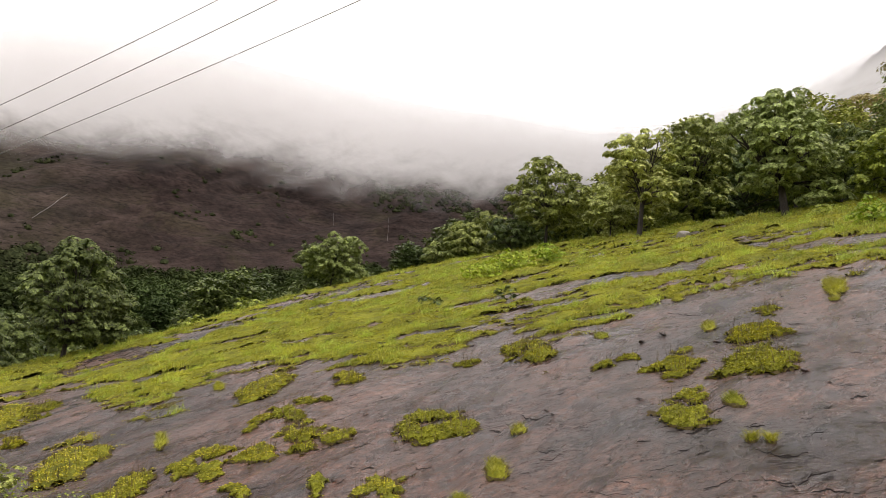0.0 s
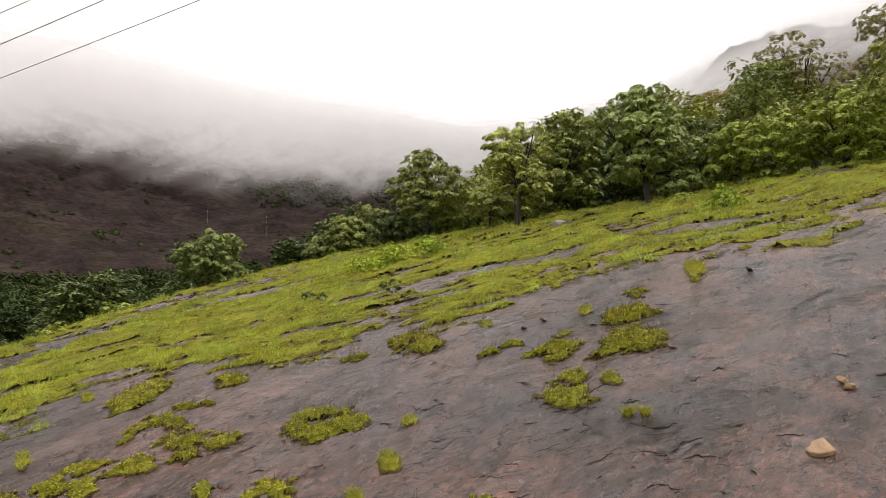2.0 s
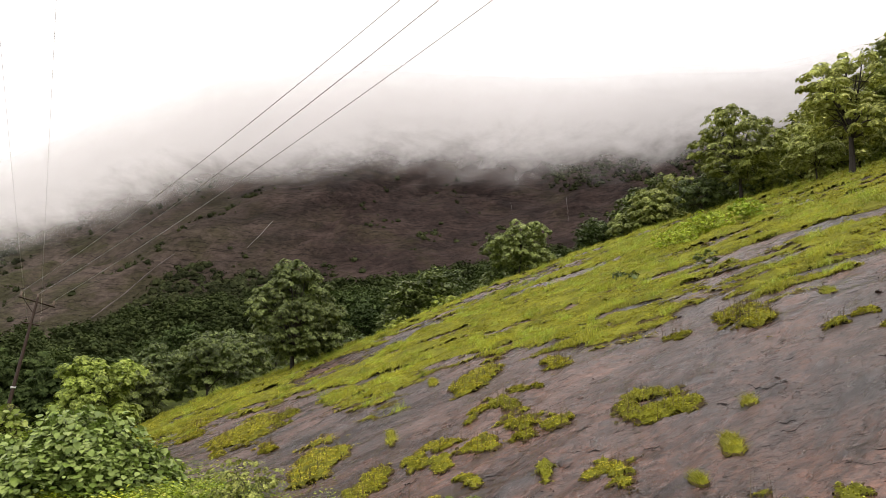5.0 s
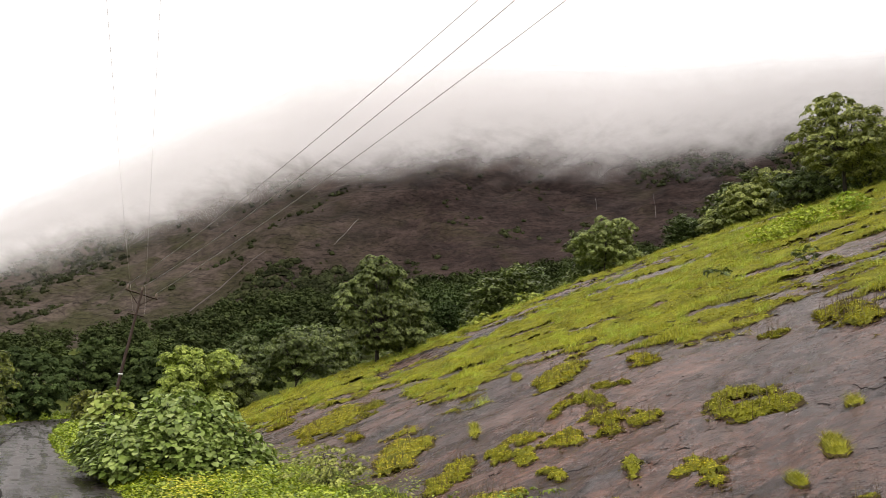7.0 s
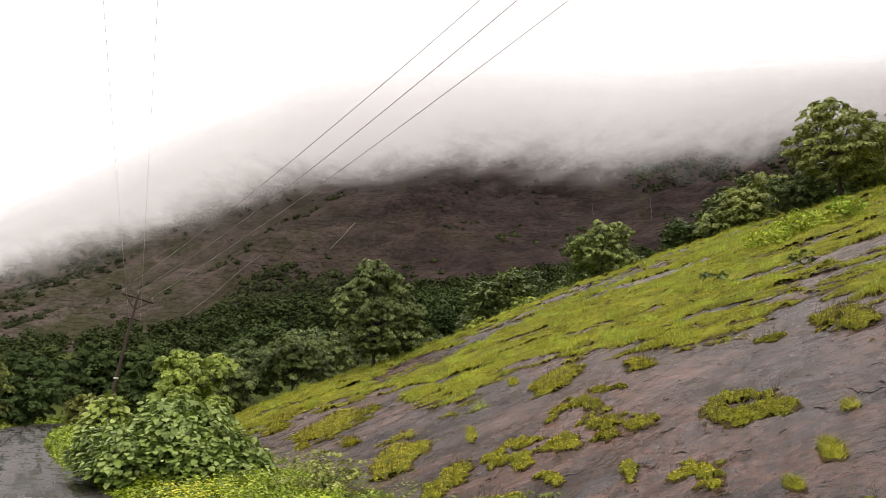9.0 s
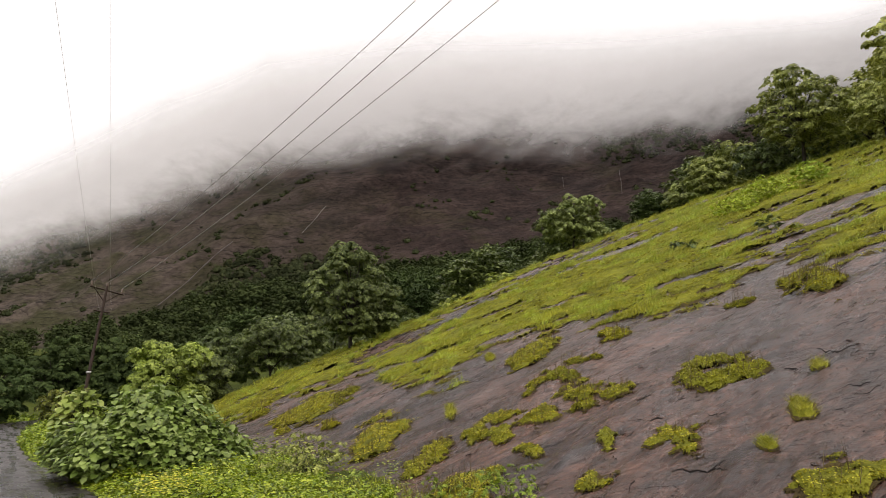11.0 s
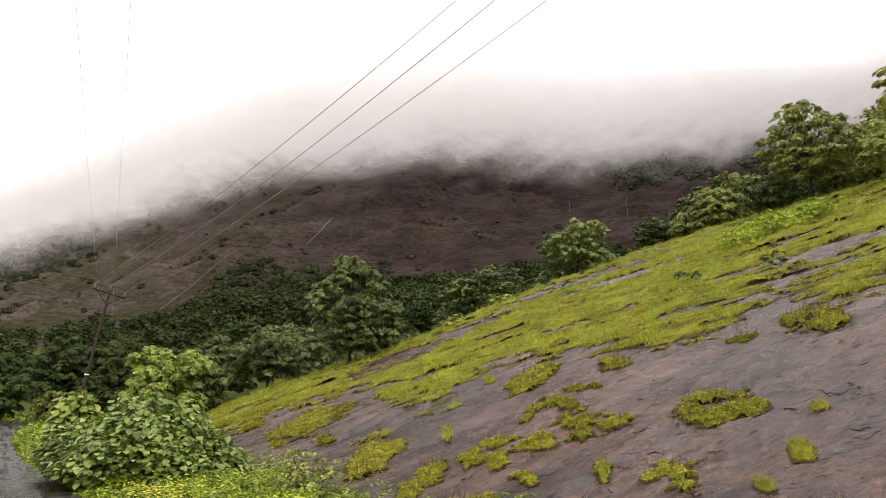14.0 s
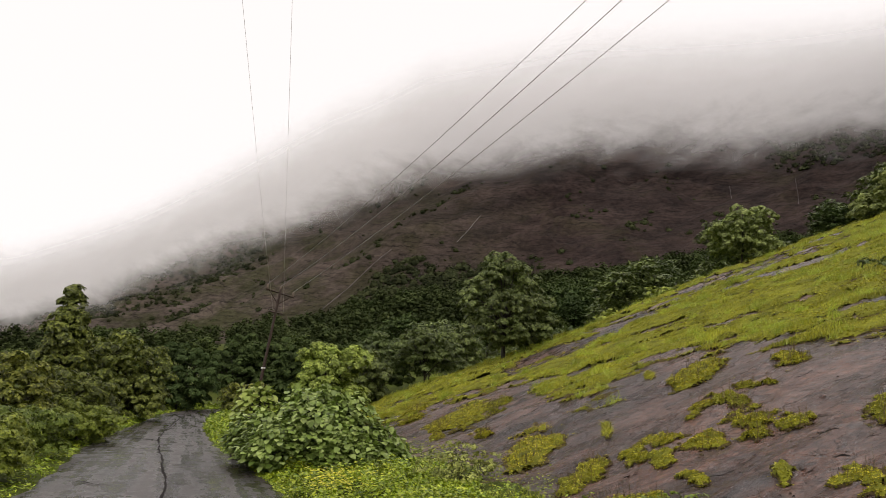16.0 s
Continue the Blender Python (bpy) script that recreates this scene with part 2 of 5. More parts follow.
def mist_material(name, seed):
    """A bank of cloud: thin at its foot and towards the sky, torn by soft noise; lit by the sky alone."""
    m, n, l, b = nodes_of(name)
    n.remove(b)
    uv = n.new("ShaderNodeTexCoord")
    sep = n.new("ShaderNodeSeparateXYZ")
    l.new(uv.outputs["UV"], sep.inputs[0])
    move = n.new("ShaderNodeMapping")
    move.inputs["Location"].default_value = (seed * 37.0, seed * 11.0, 0)
    move.inputs["Scale"].default_value = (1, 1, 1.6)
    l.new(uv.outputs["Object"], move.inputs["Vector"])
    soft = tex_noise(n, l, move.outputs[0], 0.016, 5, 0.55, 0.5)
    torn = tex_noise(n, l, move.outputs[0], 0.06, 4, 0.6, 0.3)
    lift = maths(n, l, "ADD", maths(n, l, "MULTIPLY", maths(n, l, "SUBTRACT", soft, 0.5), 0.66),
                 maths(n, l, "MULTIPLY", maths(n, l, "SUBTRACT", torn, 0.5), 0.26))
    v = maths(n, l, "ADD", sep.outputs["Y"], lift)
    up = n.new("ShaderNodeMapRange")
    up.interpolation_type = "SMOOTHERSTEP"
    for key, val in zip(("From Min", "From Max", "To Min", "To Max"), MIST_RISE):
        up.inputs[key].default_value = val
    l.new(v, up.inputs["Value"])
    out = n.new("ShaderNodeMapRange")
    out.interpolation_type = "SMOOTHSTEP"
    for key, val in zip(("From Min", "From Max", "To Min", "To Max"), (0.36, 1.0, 1.0, 0.0)):
        out.inputs[key].default_value = val
    l.new(sep.outputs["Y"], out.inputs["Value"])
    ends = n.new("ShaderNodeMapRange")
    ends.interpolation_type = "SMOOTHSTEP"
    for key, val in zip(("From Min", "From Max", "To Min", "To Max"), (0.0, 0.08, 0.0, 1.0)):
        ends.inputs[key].default_value = val
    l.new(maths(n, l, "MINIMUM", sep.outputs["X"], maths(n, l, "SUBTRACT", 1.0, sep.outputs["X"])), ends.inputs["Value"])
    alpha = maths(n, l, "MULTIPLY", maths(n, l, "MULTIPLY", up.outputs[0], out.outputs[0]), ends.outputs[0])
    d, t, clear = n.new("ShaderNodeBsdfDiffuse"), n.new("ShaderNodeBsdfTranslucent"), n.new("ShaderNodeBsdfTransparent")
    for s in (d, t):
        s.inputs["Color"].default_value = (0.96, 0.948, 0.948, 1)
    both, mix = n.new("ShaderNodeMixShader"), n.new("ShaderNodeMixShader")
    both.inputs[0].default_value = 0.5
    l.new(d.outputs[0], both.inputs[1])
    l.new(t.outputs[0], both.inputs[2])
    l.new(alpha, mix.inputs[0])
    l.new(clear.outputs[0], mix.inputs[1])
    l.new(both.outputs[0], mix.inputs[2])
    l.new(mix.outputs[0], n["Material Output"].inputs["Surface"])
    return m


MIST_RISE = (0.02, 0.52, 0.0, 0.86)
ROCK, STONE, FAR = wet_rock(), dry_stone(), far_rock()
EARTH = soil_green("grassy_earth", (0.045, 0.06, 0.011), (0.10, 0.125, 0.018))
MAT = soil_green("moss_mat", (0.10, 0.105, 0.016), (0.26, 0.265, 0.026), 1.3)
SOIL = soil_green("patch_soil", (0.055, 0.040, 0.020), (0.13, 0.098, 0.034), 7)
MOSS = foliage("moss_leaves", (0.175, 0.160, 0.014), (0.360, 0.340, 0.025), (0.560, 0.520, 0.060), vary=0.38, gloss=0.2, grain=5.0)
GRASS = foliage("grass_blades", (0.203, 0.219, 0.017), (0.364, 0.364, 0.028), (0.492, 0.476, 0.059), vary=0.4, grain=0.7)
SOFTGRASS = foliage("soft_grass", (0.230, 0.290, 0.020), (0.410, 0.480, 0.036), (0.580, 0.640, 0.085), vary=0.35, grain=0.7)
DRYGRASS = foliage("seed_stalks", (0.05, 0.03, 0.015), (0.10, 0.07, 0.03), (0.16, 0.12, 0.05), 0.1)
LEAF = foliage("tree_leaves", (0.144, 0.176, 0.044), (0.345, 0.400, 0.112), (0.601, 0.649, 0.230), vary=0.4, gloss=0.34, grain=0.7)
LEAF_LIGHT = foliage("light_leaves", (0.110, 0.150, 0.018), (0.268, 0.339, 0.049), (0.476, 0.541, 0.111), vary=0.35, gloss=0.3, grain=0.7)
LEAF_BROWN = foliage("olive_leaves", (0.200, 0.185, 0.075), (0.310, 0.280, 0.125), (0.420, 0.370, 0.180), gloss=0.3)
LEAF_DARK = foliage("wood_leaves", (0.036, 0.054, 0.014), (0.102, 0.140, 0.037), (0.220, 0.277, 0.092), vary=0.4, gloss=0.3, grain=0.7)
LEAF_ROAD = foliage("thicket_leaves", (0.037, 0.047, 0.008), (0.110, 0.133, 0.023), (0.259, 0.288, 0.053), vary=0.45, gloss=0.25, grain=0.9)
THICKET = foliage("creeper_leaves", (0.070, 0.100, 0.012), (0.135, 0.175, 0.022), (0.235, 0.280, 0.045), vary=0.45, gloss=0.25, grain=0.9)
SHRUB = foliage("shrub_leaves", (0.114, 0.166, 0.025), (0.229, 0.303, 0.057), (0.400, 0.469, 0.138), 0.1, 0.45, 0.3, 0.3, 2.5)
LEAF_WOOD = foliage("wood_edge_leaves", (0.099, 0.123, 0.025), (0.246, 0.290, 0.068), (0.478, 0.520, 0.153), vary=0.4, gloss=0.34, grain=0.7)
# Leaves of the valley trees, and a darker leaf for the shaded bend thickets.
LEAF_VALLEY_AND_SHADE = foliage("valley_and_shade_leaves", (0.042, 0.065, 0.021), (0.068, 0.097, 0.030), (0.106, 0.142, 0.045), 0.1, 0.7, 0.4, 0.08, 0.35)
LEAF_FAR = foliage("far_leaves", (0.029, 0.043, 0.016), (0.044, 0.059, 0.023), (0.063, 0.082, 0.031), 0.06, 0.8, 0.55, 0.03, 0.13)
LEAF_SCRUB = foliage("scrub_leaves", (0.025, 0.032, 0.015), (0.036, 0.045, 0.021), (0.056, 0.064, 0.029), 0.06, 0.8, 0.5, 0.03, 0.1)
SPRING = foliage("fresh_leaves", (0.17, 0.27, 0.018), (0.36, 0.48, 0.032), (0.54, 0.61, 0.075), vary=0.4, gloss=0.25, grain=1.7)
WEED = foliage("weed_leaves", (0.08, 0.145, 0.010), (0.24, 0.34, 0.020), (0.40, 0.47, 0.042), vary=0.45, grain=2.2)
FLOWER = plain("yellow_petals", (0.80, 0.74, 0.06), 0.6)
BARK, ASPHALT = bark(), wet_asphalt()
CREVICE = plain("wet_crevice", (0.012, 0.009, 0.008), 0.7)
CREVICE.node_tree.nodes["Principled BSDF"].inputs["Specular IOR Level"].default_value = 0.05
RUST = plain("rusty_steel", (0.05, 0.03, 0.022), 0.65, 0.3)
WIRE = plain("dull_wire", (0.40, 0.385, 0.38), 0.5, 0.6)
CERAMIC = plain("glazed_ceramic", (0.20, 0.15, 0.12), 0.25)
THIN = plain("pale_wire", (0.72, 0.71, 0.71), 0.5, 0.3)
WATER = plain("white_water", (0.15, 0.14, 0.135), 0.4, 0.0, 0.3)
GULLY = plain("washed_gully", (0.085, 0.068, 0.060), 0.7, 0.0, 0.2)



# ---- shape of the land: polar tables round the lookout, azimuth to the right of +y in degrees ----
AZ = np.array([-180, -60, -40, -32, -25, -14, -5, 4.7, 10.2, 14, 20.4, 26.5, 34, 43.5, 49, 57, 60, 63, 67.5, 78, 100, 180.0])
CREST = np.array([60, 60, 60, 60, 60, 60, 46, 43, 43, 46, 56, 60, 58, 52, 44, 39.5, 38, 37.5, 37, 33, 33, 60.0])
FOOT = np.array([0, 1, 1.0, 1.5, 2.4, 3.6, 6.4, 8.0, 8.6, 9.0, 9.8, 10.4, 11.5, 13, 14, 16.5, 17.5, 18, 19, 18, 12, 0.0])
TOP = np.array([2, 1, 1.8, 4.4, 8.0, 14.6, 19.6, 22.5, 23.6, 23.6, 23.2, 23.0, 22.6, 21.6, 21.2, 21.2, 22.4, 24.4, 28.4, 27.6, 20, 2.0])
SLOPE, UP, BASE, EYE = 0.405, radians(78), 3.2, 1.6


def smooth_step(a, b, v):
    v = np.clip((v - a) / (b - a), 0, 1)
    return v * v * (3 - 2 * v)


def waves(x, y, size, seed=0):
    """A cheap smooth unevenness of about +-1, from crossed waves."""
    x, y = x / size + seed * 1.7, y / size - seed * 2.3
    return (np.sin(x + 1.3 * np.sin(0.7 * y)) * np.cos(1.1 * y + 0.9 * np.sin(0.6 * x)) + 0.5 * np.sin(2.3 * x - 1.7 * y + np.sin(1.9 * y))) / 1.3


def lattice(ix, iy, seed):
    """A fixed random number from 0 to 1 for each whole place."""
    h = (ix.astype(np.int64) * 374761393 + iy.astype(np.int64) * 668265263 + seed * 1274126177) & 0xFFFFFFFF
    h = ((h ^ (h >> 13)) * 1103515245) & 0xFFFFFFFF
    return ((h ^ (h >> 16)) & 0xFFFF) / 65535.0


def cloudy(x, y, size, seed=0, octaves=4):
    """Rough unevenness of about +-1, without repeats: value noise in octaves."""
    x, y = np.asarray(x, float) / size, np.asarray(y, float) / size
    total, gain, scale = 0.0, 1.0, 0.0
    for k in range(octaves):
        ix, iy = np.floor(x), np.floor(y)
        u, v = x - ix, y - iy
        u, v = u * u * (3 - 2 * u), v * v * (3 - 2 * v)
        a, b, c, d = lattice(ix, iy, seed + k), lattice(ix + 1, iy, seed + k), lattice(ix, iy + 1, seed + k), lattice(ix + 1, iy + 1, seed + k)
        total = total + gain * ((a * (1 - u) + b * u) * (1 - v) + (c * (1 - u) + d * u) * v)
        scale += gain
        gain *= 0.55
        x, y = x * 2.03 + 17.3, y * 2.03 - 9.1
    return (total / scale - 0.5) * 3.4


def strike(x, y, turn=128):
    """Places along and across the rock's layers, which run to the azimuth turn."""
    a = radians(turn)
    return x * math.sin(a) + y * math.cos(a), y * math.sin(a) - x * math.cos(a)


def slab_height(x, y):
    u = x * math.sin(UP) + y * math.cos(UP) - BASE
    z = SLOPE * 0.6 * np.logaddexp(0, u / 0.6)
    return z + smooth_step(0, 6, u) * (0.07 * waves(x, y, 2.4, 3) + 0.03 * waves(x, y, 0.8, 5))


def land_height(x, y):
    x, y = np.asarray(x, float), np.asarray(y, float)
    r, az = np.hypot(x, y) + 1e-6, np.degrees(np.arctan2(x, y))
    edge = np.interp(az, AZ, CREST)
    foot, top = np.tan(np.radians(np.interp(az, AZ, FOOT))), np.tan(np.radians(np.interp(az, AZ, TOP)))
    near = slab_height(x, y)
    at_edge = slab_height(x * edge / r, y * edge / r)
    r1, r2, r3, r4 = edge + 24, 240.0, 470.0, 700.0
    steep = (at_edge - EYE) / edge
    drop = np.interp(az, (-20, 5, 35, 50, 60, 80), (0, 4.0, 4.0, 2.0, 0.5, 0.5))
    z1, z2, z3 = EYE + steep * r1 - drop, EYE + foot * r2, EYE + top * r3
    k1 = smooth_step(0, 1, (r - edge) / (r1 - edge))
    k2 = np.clip((r - r1) / (r2 - r1), 0, 1)
    k3 = np.clip((r - r2) / (r3 - r2), 0, 1) ** 1.15
    k4 = smooth_step(0, 1, (r - r3) / (r4 - r3))
    rough = smooth_step(r2, r2 + 60, r) * (1 - 0.6 * k4)
    z = near * (r <= edge) + (r > edge) * (at_edge * (1 - k1) + z1 * k1)
    z = np.where(r > r1, z1 + (z2 - z1) * k2, z)
    z = np.where(r > r2, z2 + (z3 - z2) * k3, z)
    z = np.where(r > r3, z3 * (1 - 0.25 * k4), z)
    z = z + rough * (5.0 * waves(x, y, 45, 1) + 2.0 * waves(x, y, 15, 2))
    step = (z + 7 * waves(x, y, 34, 6) + 2.5 * waves(x, y, 11, 7)) / 13
    step = step - np.floor(step)
    return z + rough * (4.5 * (step**3 - 0.25) * smooth_step(-0.3, 0.5, waves(x, y, 23, 9)) + 0.8 * waves(x, y, 5.5, 10))


# ---- building helpers ----
def mesh_of(name, verts, faces, mat, smooth=False):
    """A mesh from arrays: verts (n, 3) and faces (m, 3 or 4)."""
    verts, faces = np.asarray(verts, np.float32), np.asarray(faces, np.int32)
    me = bpy.data.meshes.new(name)
    k = faces.shape[1]
    me.vertices.add(len(verts))
    me.vertices.foreach_set("co", verts.ravel())
    me.loops.add(faces.size)
    me.loops.foreach_set("vertex_index", faces.ravel())
    me.polygons.add(len(faces))
    me.polygons.foreach_set("loop_start", np.arange(0, faces.size, k, dtype=np.int32))
    me.polygons.foreach_set("use_smooth", np.full(len(faces), smooth))
    me.update(calc_edges=True)
    me.validate()
    me.materials.append(mat)
    return me


def part(name, data, parent, label=""):
    ob = new(name, data)
    ob.parent = parent
    return tagged(ob, label)


def thing(name, place, label, category, group="", turn=0.0, kind=""):
    ob = new(name)
    ob.empty_display_size = 0.3
    ob.matrix_world = pose(*place, 0, 0, turn)
    return tagged(ob, label, category, group, kind)


def joined(pieces):
    """Several (verts, faces) into one."""
    vs, fs, k = [], [], 0
    for v, f in pieces:
        vs.append(v)
        fs.append(np.asarray(f) + k)
        k += len(v)
    return np.concatenate(vs), np.concatenate(fs)


def unit(v):
    return v / (np.linalg.norm(v, axis=-1, keepdims=True) + 1e-9)


def leaves(at, way, face, length, width, fold=0.12):
    """Diamond leaves, folded a little along the midrib: from at, along way, facing face."""
    way = unit(way)
    side = unit(np.cross(way, face))
    face = np.cross(side, way)
    length, width = np.asarray(length)[:, None], np.asarray(width)[:, None]
    mid = at + way * length * 0.45
    v = np.stack([at, mid + side * width / 2 + face * width * fold, at + way * length - face * length * 0.08, mid - side * width / 2 + face * width * fold], 1)
    return v.reshape(-1, 3), np.arange(len(at) * 4).reshape(-1, 4)


def leaflets(at, way, face, length, width):
    """Three-cornered leaves, for trees that stand far off."""
    way = unit(way)
    side = unit(np.cross(way, face))
    length, width = np.asarray(length)[:, None], np.asarray(width)[:, None]
    v = np.stack([at - side * width / 2, at + side * width / 2, at + way * length], 1)
    return v.reshape(-1, 3), np.arange(len(at) * 3).reshape(-1, 3)


def blades(rng, at, height, width, lean=0.35):
    """Grass blades, three corners each."""
    n = len(at)
    a = rng.uniform(0, 2 * np.pi, n)
    h = height * rng.uniform(0.6, 1.25, n)
    side = np.stack([np.cos(a), np.sin(a), np.zeros(n)], 1) * (width * rng.uniform(0.7, 1.3, n))[:, None] / 2
    b = rng.uniform(0, 2 * np.pi, n)
    tip = np.stack([np.cos(b) * lean * h, np.sin(b) * lean * h, h], 1)
    v = np.stack([at - side, at + side, at + tip], 1)
    return v.reshape(-1, 3), np.arange(n * 3).reshape(-1, 3)


def tube(line, radii, sides=7):
    line, radii = np.asarray(line, float), np.asarray(radii, float)
    d = unit(np.gradient(line, axis=0))
    ref = np.where(np.abs(d[:, 2:3]) > 0.9, np.array([[1.0, 0, 0]]), np.array([[0, 0, 1.0]]))
    a = unit(np.cross(d, ref))
    b = np.cross(d, a)
    t = np.linspace(0, 2 * np.pi, sides, endpoint=False)
    ring = a[:, None] * np.cos(t)[None, :, None] + b[:, None] * np.sin(t)[None, :, None]
    v = (line[:, None] + ring * radii[:, None, None]).reshape(-1, 3)
    i, j = np.meshgrid(np.arange(len(line) - 1), np.arange(sides), indexing="ij")
    k = (j + 1) % sides
    return v, np.stack([i * sides + j, i * sides + k, (i + 1) * sides + k, (i + 1) * sides + j], -1).reshape(-1, 4)


def polar(az, r):
    return r * math.sin(radians(az)), r * math.cos(radians(az))


def grid_faces(rows, cols):
    i, j = np.meshgrid(np.arange(rows - 1), np.arange(cols - 1), indexing="ij")
    return np.stack([i * cols + j, i * cols + j + 1, (i + 1) * cols + j + 1, (i + 1) * cols + j], -1).reshape(-1, 4)


def sheet(name, az, r, height, mat, keep=None, smooth=True):
    """A polar sheet over azimuths az and radii r."""
    a, q = np.meshgrid(np.radians(az), r, indexing="ij")
    x, y = q * np.sin(a), q * np.cos(a)
    v = np.stack([x, y, height(x, y)], -1).reshape(-1, 3)
    f = grid_faces(len(az), len(r))
    if keep is not None:
        f = f[keep(v[f].mean(1))]
    return new(name, mesh_of(name, v, f, mat, smooth))


# ---- land ----
def up_slope(x, y):
    return x * math.sin(UP) + y * math.cos(UP) - BASE


def ground_height(x, y):
    r = np.hypot(x, y)
    z = land_height(np.where(r > 245, x * 245 / r, x), np.where(r > 245, y * 245 / r, y))
    edge = np.interp(np.degrees(np.arctan2(x, y)), AZ, CREST)
    z = z - 0.3 * smooth_step(0.2, 1.5, up_slope(x, y)) * (r < edge + 3)
    z = np.where(r > 245, z - (r - 245) * 0.05, z)
    z = np.where(r > 900, np.minimum(z, -10), z)
    return z + 0.04 * waves(x, y, 1.1, 7) * (r < 60) * (r > 4)


RINGS = np.concatenate([np.geomspace(0.4, 60, 150), np.geomspace(62, 260, 70), np.geomspace(280, 3000, 24)])
ground = tagged(sheet("ground", np.linspace(-180, 180, 241), RINGS, ground_height, EARTH), "grassy earth under verge, woods and valley", "ground", kind="structure")


def ledges(x, y):
    """Thin broken-off layers: the surface climbs a little and drops at ragged lines."""
    c, s = math.cos(radians(28)), math.sin(radians(28))
    p, q = c * x - s * y, s * x + c * y
    f = q / 1.15 + 0.55 * waves(p, q, 2.6, 2) + 0.16 * waves(x, y, 0.55, 4)
    tooth = f - np.floor(f)
    mask = smooth_step(0.05, 0.55, waves(x, y, 1.7, 8) + 0.35 * waves(x, y, 0.5, 9))
    f2 = (0.8 * p + 1.7 * q) / 1.1 + 0.8 * waves(q, p, 1.4, 6)
    tooth2 = f2 - np.floor(f2)
    mask2 = smooth_step(0.2, 0.7, waves(y, x, 1.3, 11))
    return (0.062 * mask * tooth**2 + 0.04 * mask2 * tooth2**2) * (1 + 0.05 * np.clip(np.hypot(x, y) - 16, 0, 30))


def rock_height(x, y):
    u = up_slope(x, y)
    return slab_height(x, y) + smooth_step(0.3, 2, u) * (ledges(x, y) + 0.016 * waves(x, y, 0.22, 12) + 0.007 * waves(x, y, 0.09, 13) + 0.03 * waves(0.25 * (x * 0.96 + y * 0.28), y * 0.96 - x * 0.28, 0.33, 17))


def rock_keep(c):
    edge = np.interp(np.degrees(np.arctan2(c[:, 0], c[:, 1])), AZ, CREST)
    return (up_slope(c[:, 0], c[:, 1]) > -0.25 + 0.35 * waves(c[:, 0], c[:, 1], 1.2, 1)) & (np.hypot(c[:, 0], c[:, 1]) < edge + 1.5)


tagged(sheet("rock_slab", np.concatenate([np.arange(-9, 84, 0.15), np.arange(84, 176, 1.0)]), np.geomspace(2.6, 62, 400), rock_height, ROCK, rock_keep),
       "wet purple-grey sloping rock slab with cracks and run-off streaks", "rock slab", kind="structure")

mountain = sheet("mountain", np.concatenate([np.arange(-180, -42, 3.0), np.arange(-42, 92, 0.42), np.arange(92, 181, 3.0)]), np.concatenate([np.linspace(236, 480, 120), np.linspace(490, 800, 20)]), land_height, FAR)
tagged(mountain, "dark brown rocky mountainside with scrub ledges, summit in cloud", "mountain", kind="structure")

# ---- cloud on the mountain ----
MIST_AZ = (-70, -45, -32, -27, -22, -13.5, -6.6, -2, 5, 11.6, 20, 25, 32, 37, 45, 52, 60, 66, 72)
MIST_FOOT = (0, 1.3, 4.1, 6.1, 8.4, 12.3, 15.3, 17.7, 18.9, 19.7, 19.3, 18.9, 19.5, 20.0, 20, 20, 20.5, 22.5, 24)


def mist_bank(radius, seed, low, high, first=-70, last=74):
    az = np.linspace(first, last, 181)
    foot = np.interp(az, MIST_AZ, MIST_FOOT)
    k = np.linspace(0, 1, 25)
    a, v = np.meshgrid(np.radians(az), k, indexing="ij")
    reach = np.interp(az, (-32, -24, -10, 25, 45), (0.62, 0.7, 1.0, 1.0, 0.66))[:, None]
    e = np.radians(foot[:, None] + low + (high - low) * v * reach)
    q = radius * (1 + 0.05 * np.sin(3 * a + seed))
    verts = np.stack([q * np.sin(a), q * np.cos(a), EYE + q * np.tan(e)], -1).reshape(-1, 3)
    me = mesh_of("mist_bank", verts, grid_faces(181, 25), mist_material(f"mist_{seed}", seed), True)
    uv = me.uv_layers.new(name="UVMap")
    loop = np.zeros(len(me.loops), np.int32)
    me.loops.foreach_get("vertex_index", loop)
    flat = np.stack([np.repeat(np.linspace(0, 1, 181), 25), np.tile(k, 181)], -1)
    uv.data.foreach_set("uv", flat[loop].astype(np.float32).ravel())
    return tagged(new("mist_bank", me), "soft pale grey cloud lying over the mountain's crest", "cloud", kind="structure")


mist_bank(300, 1, -2.0, 10.5)
mist_bank(335, 2, -1.5, 11)
mist_bank(360, 3, -1.5, 10)
mist_bank(640, 4, -9.0, 9.5, -85, 25)
mist_bank(232, 5, -1.0, 9.5, 50, 100)
mist_bank(228, 6, 1.5, 9.5, 52, 104)

# ---- road ----
ROAD = [(9.5, -30), (0.8, -5), (-0.8, 0), (-4.45, 11.7), (-7.6, 19.0), (-10.4, 27.2), (-14.6, 41), (-16.0, 48), (-15.5, 55), (-12, 63), (-4, 71), (8, 78)]


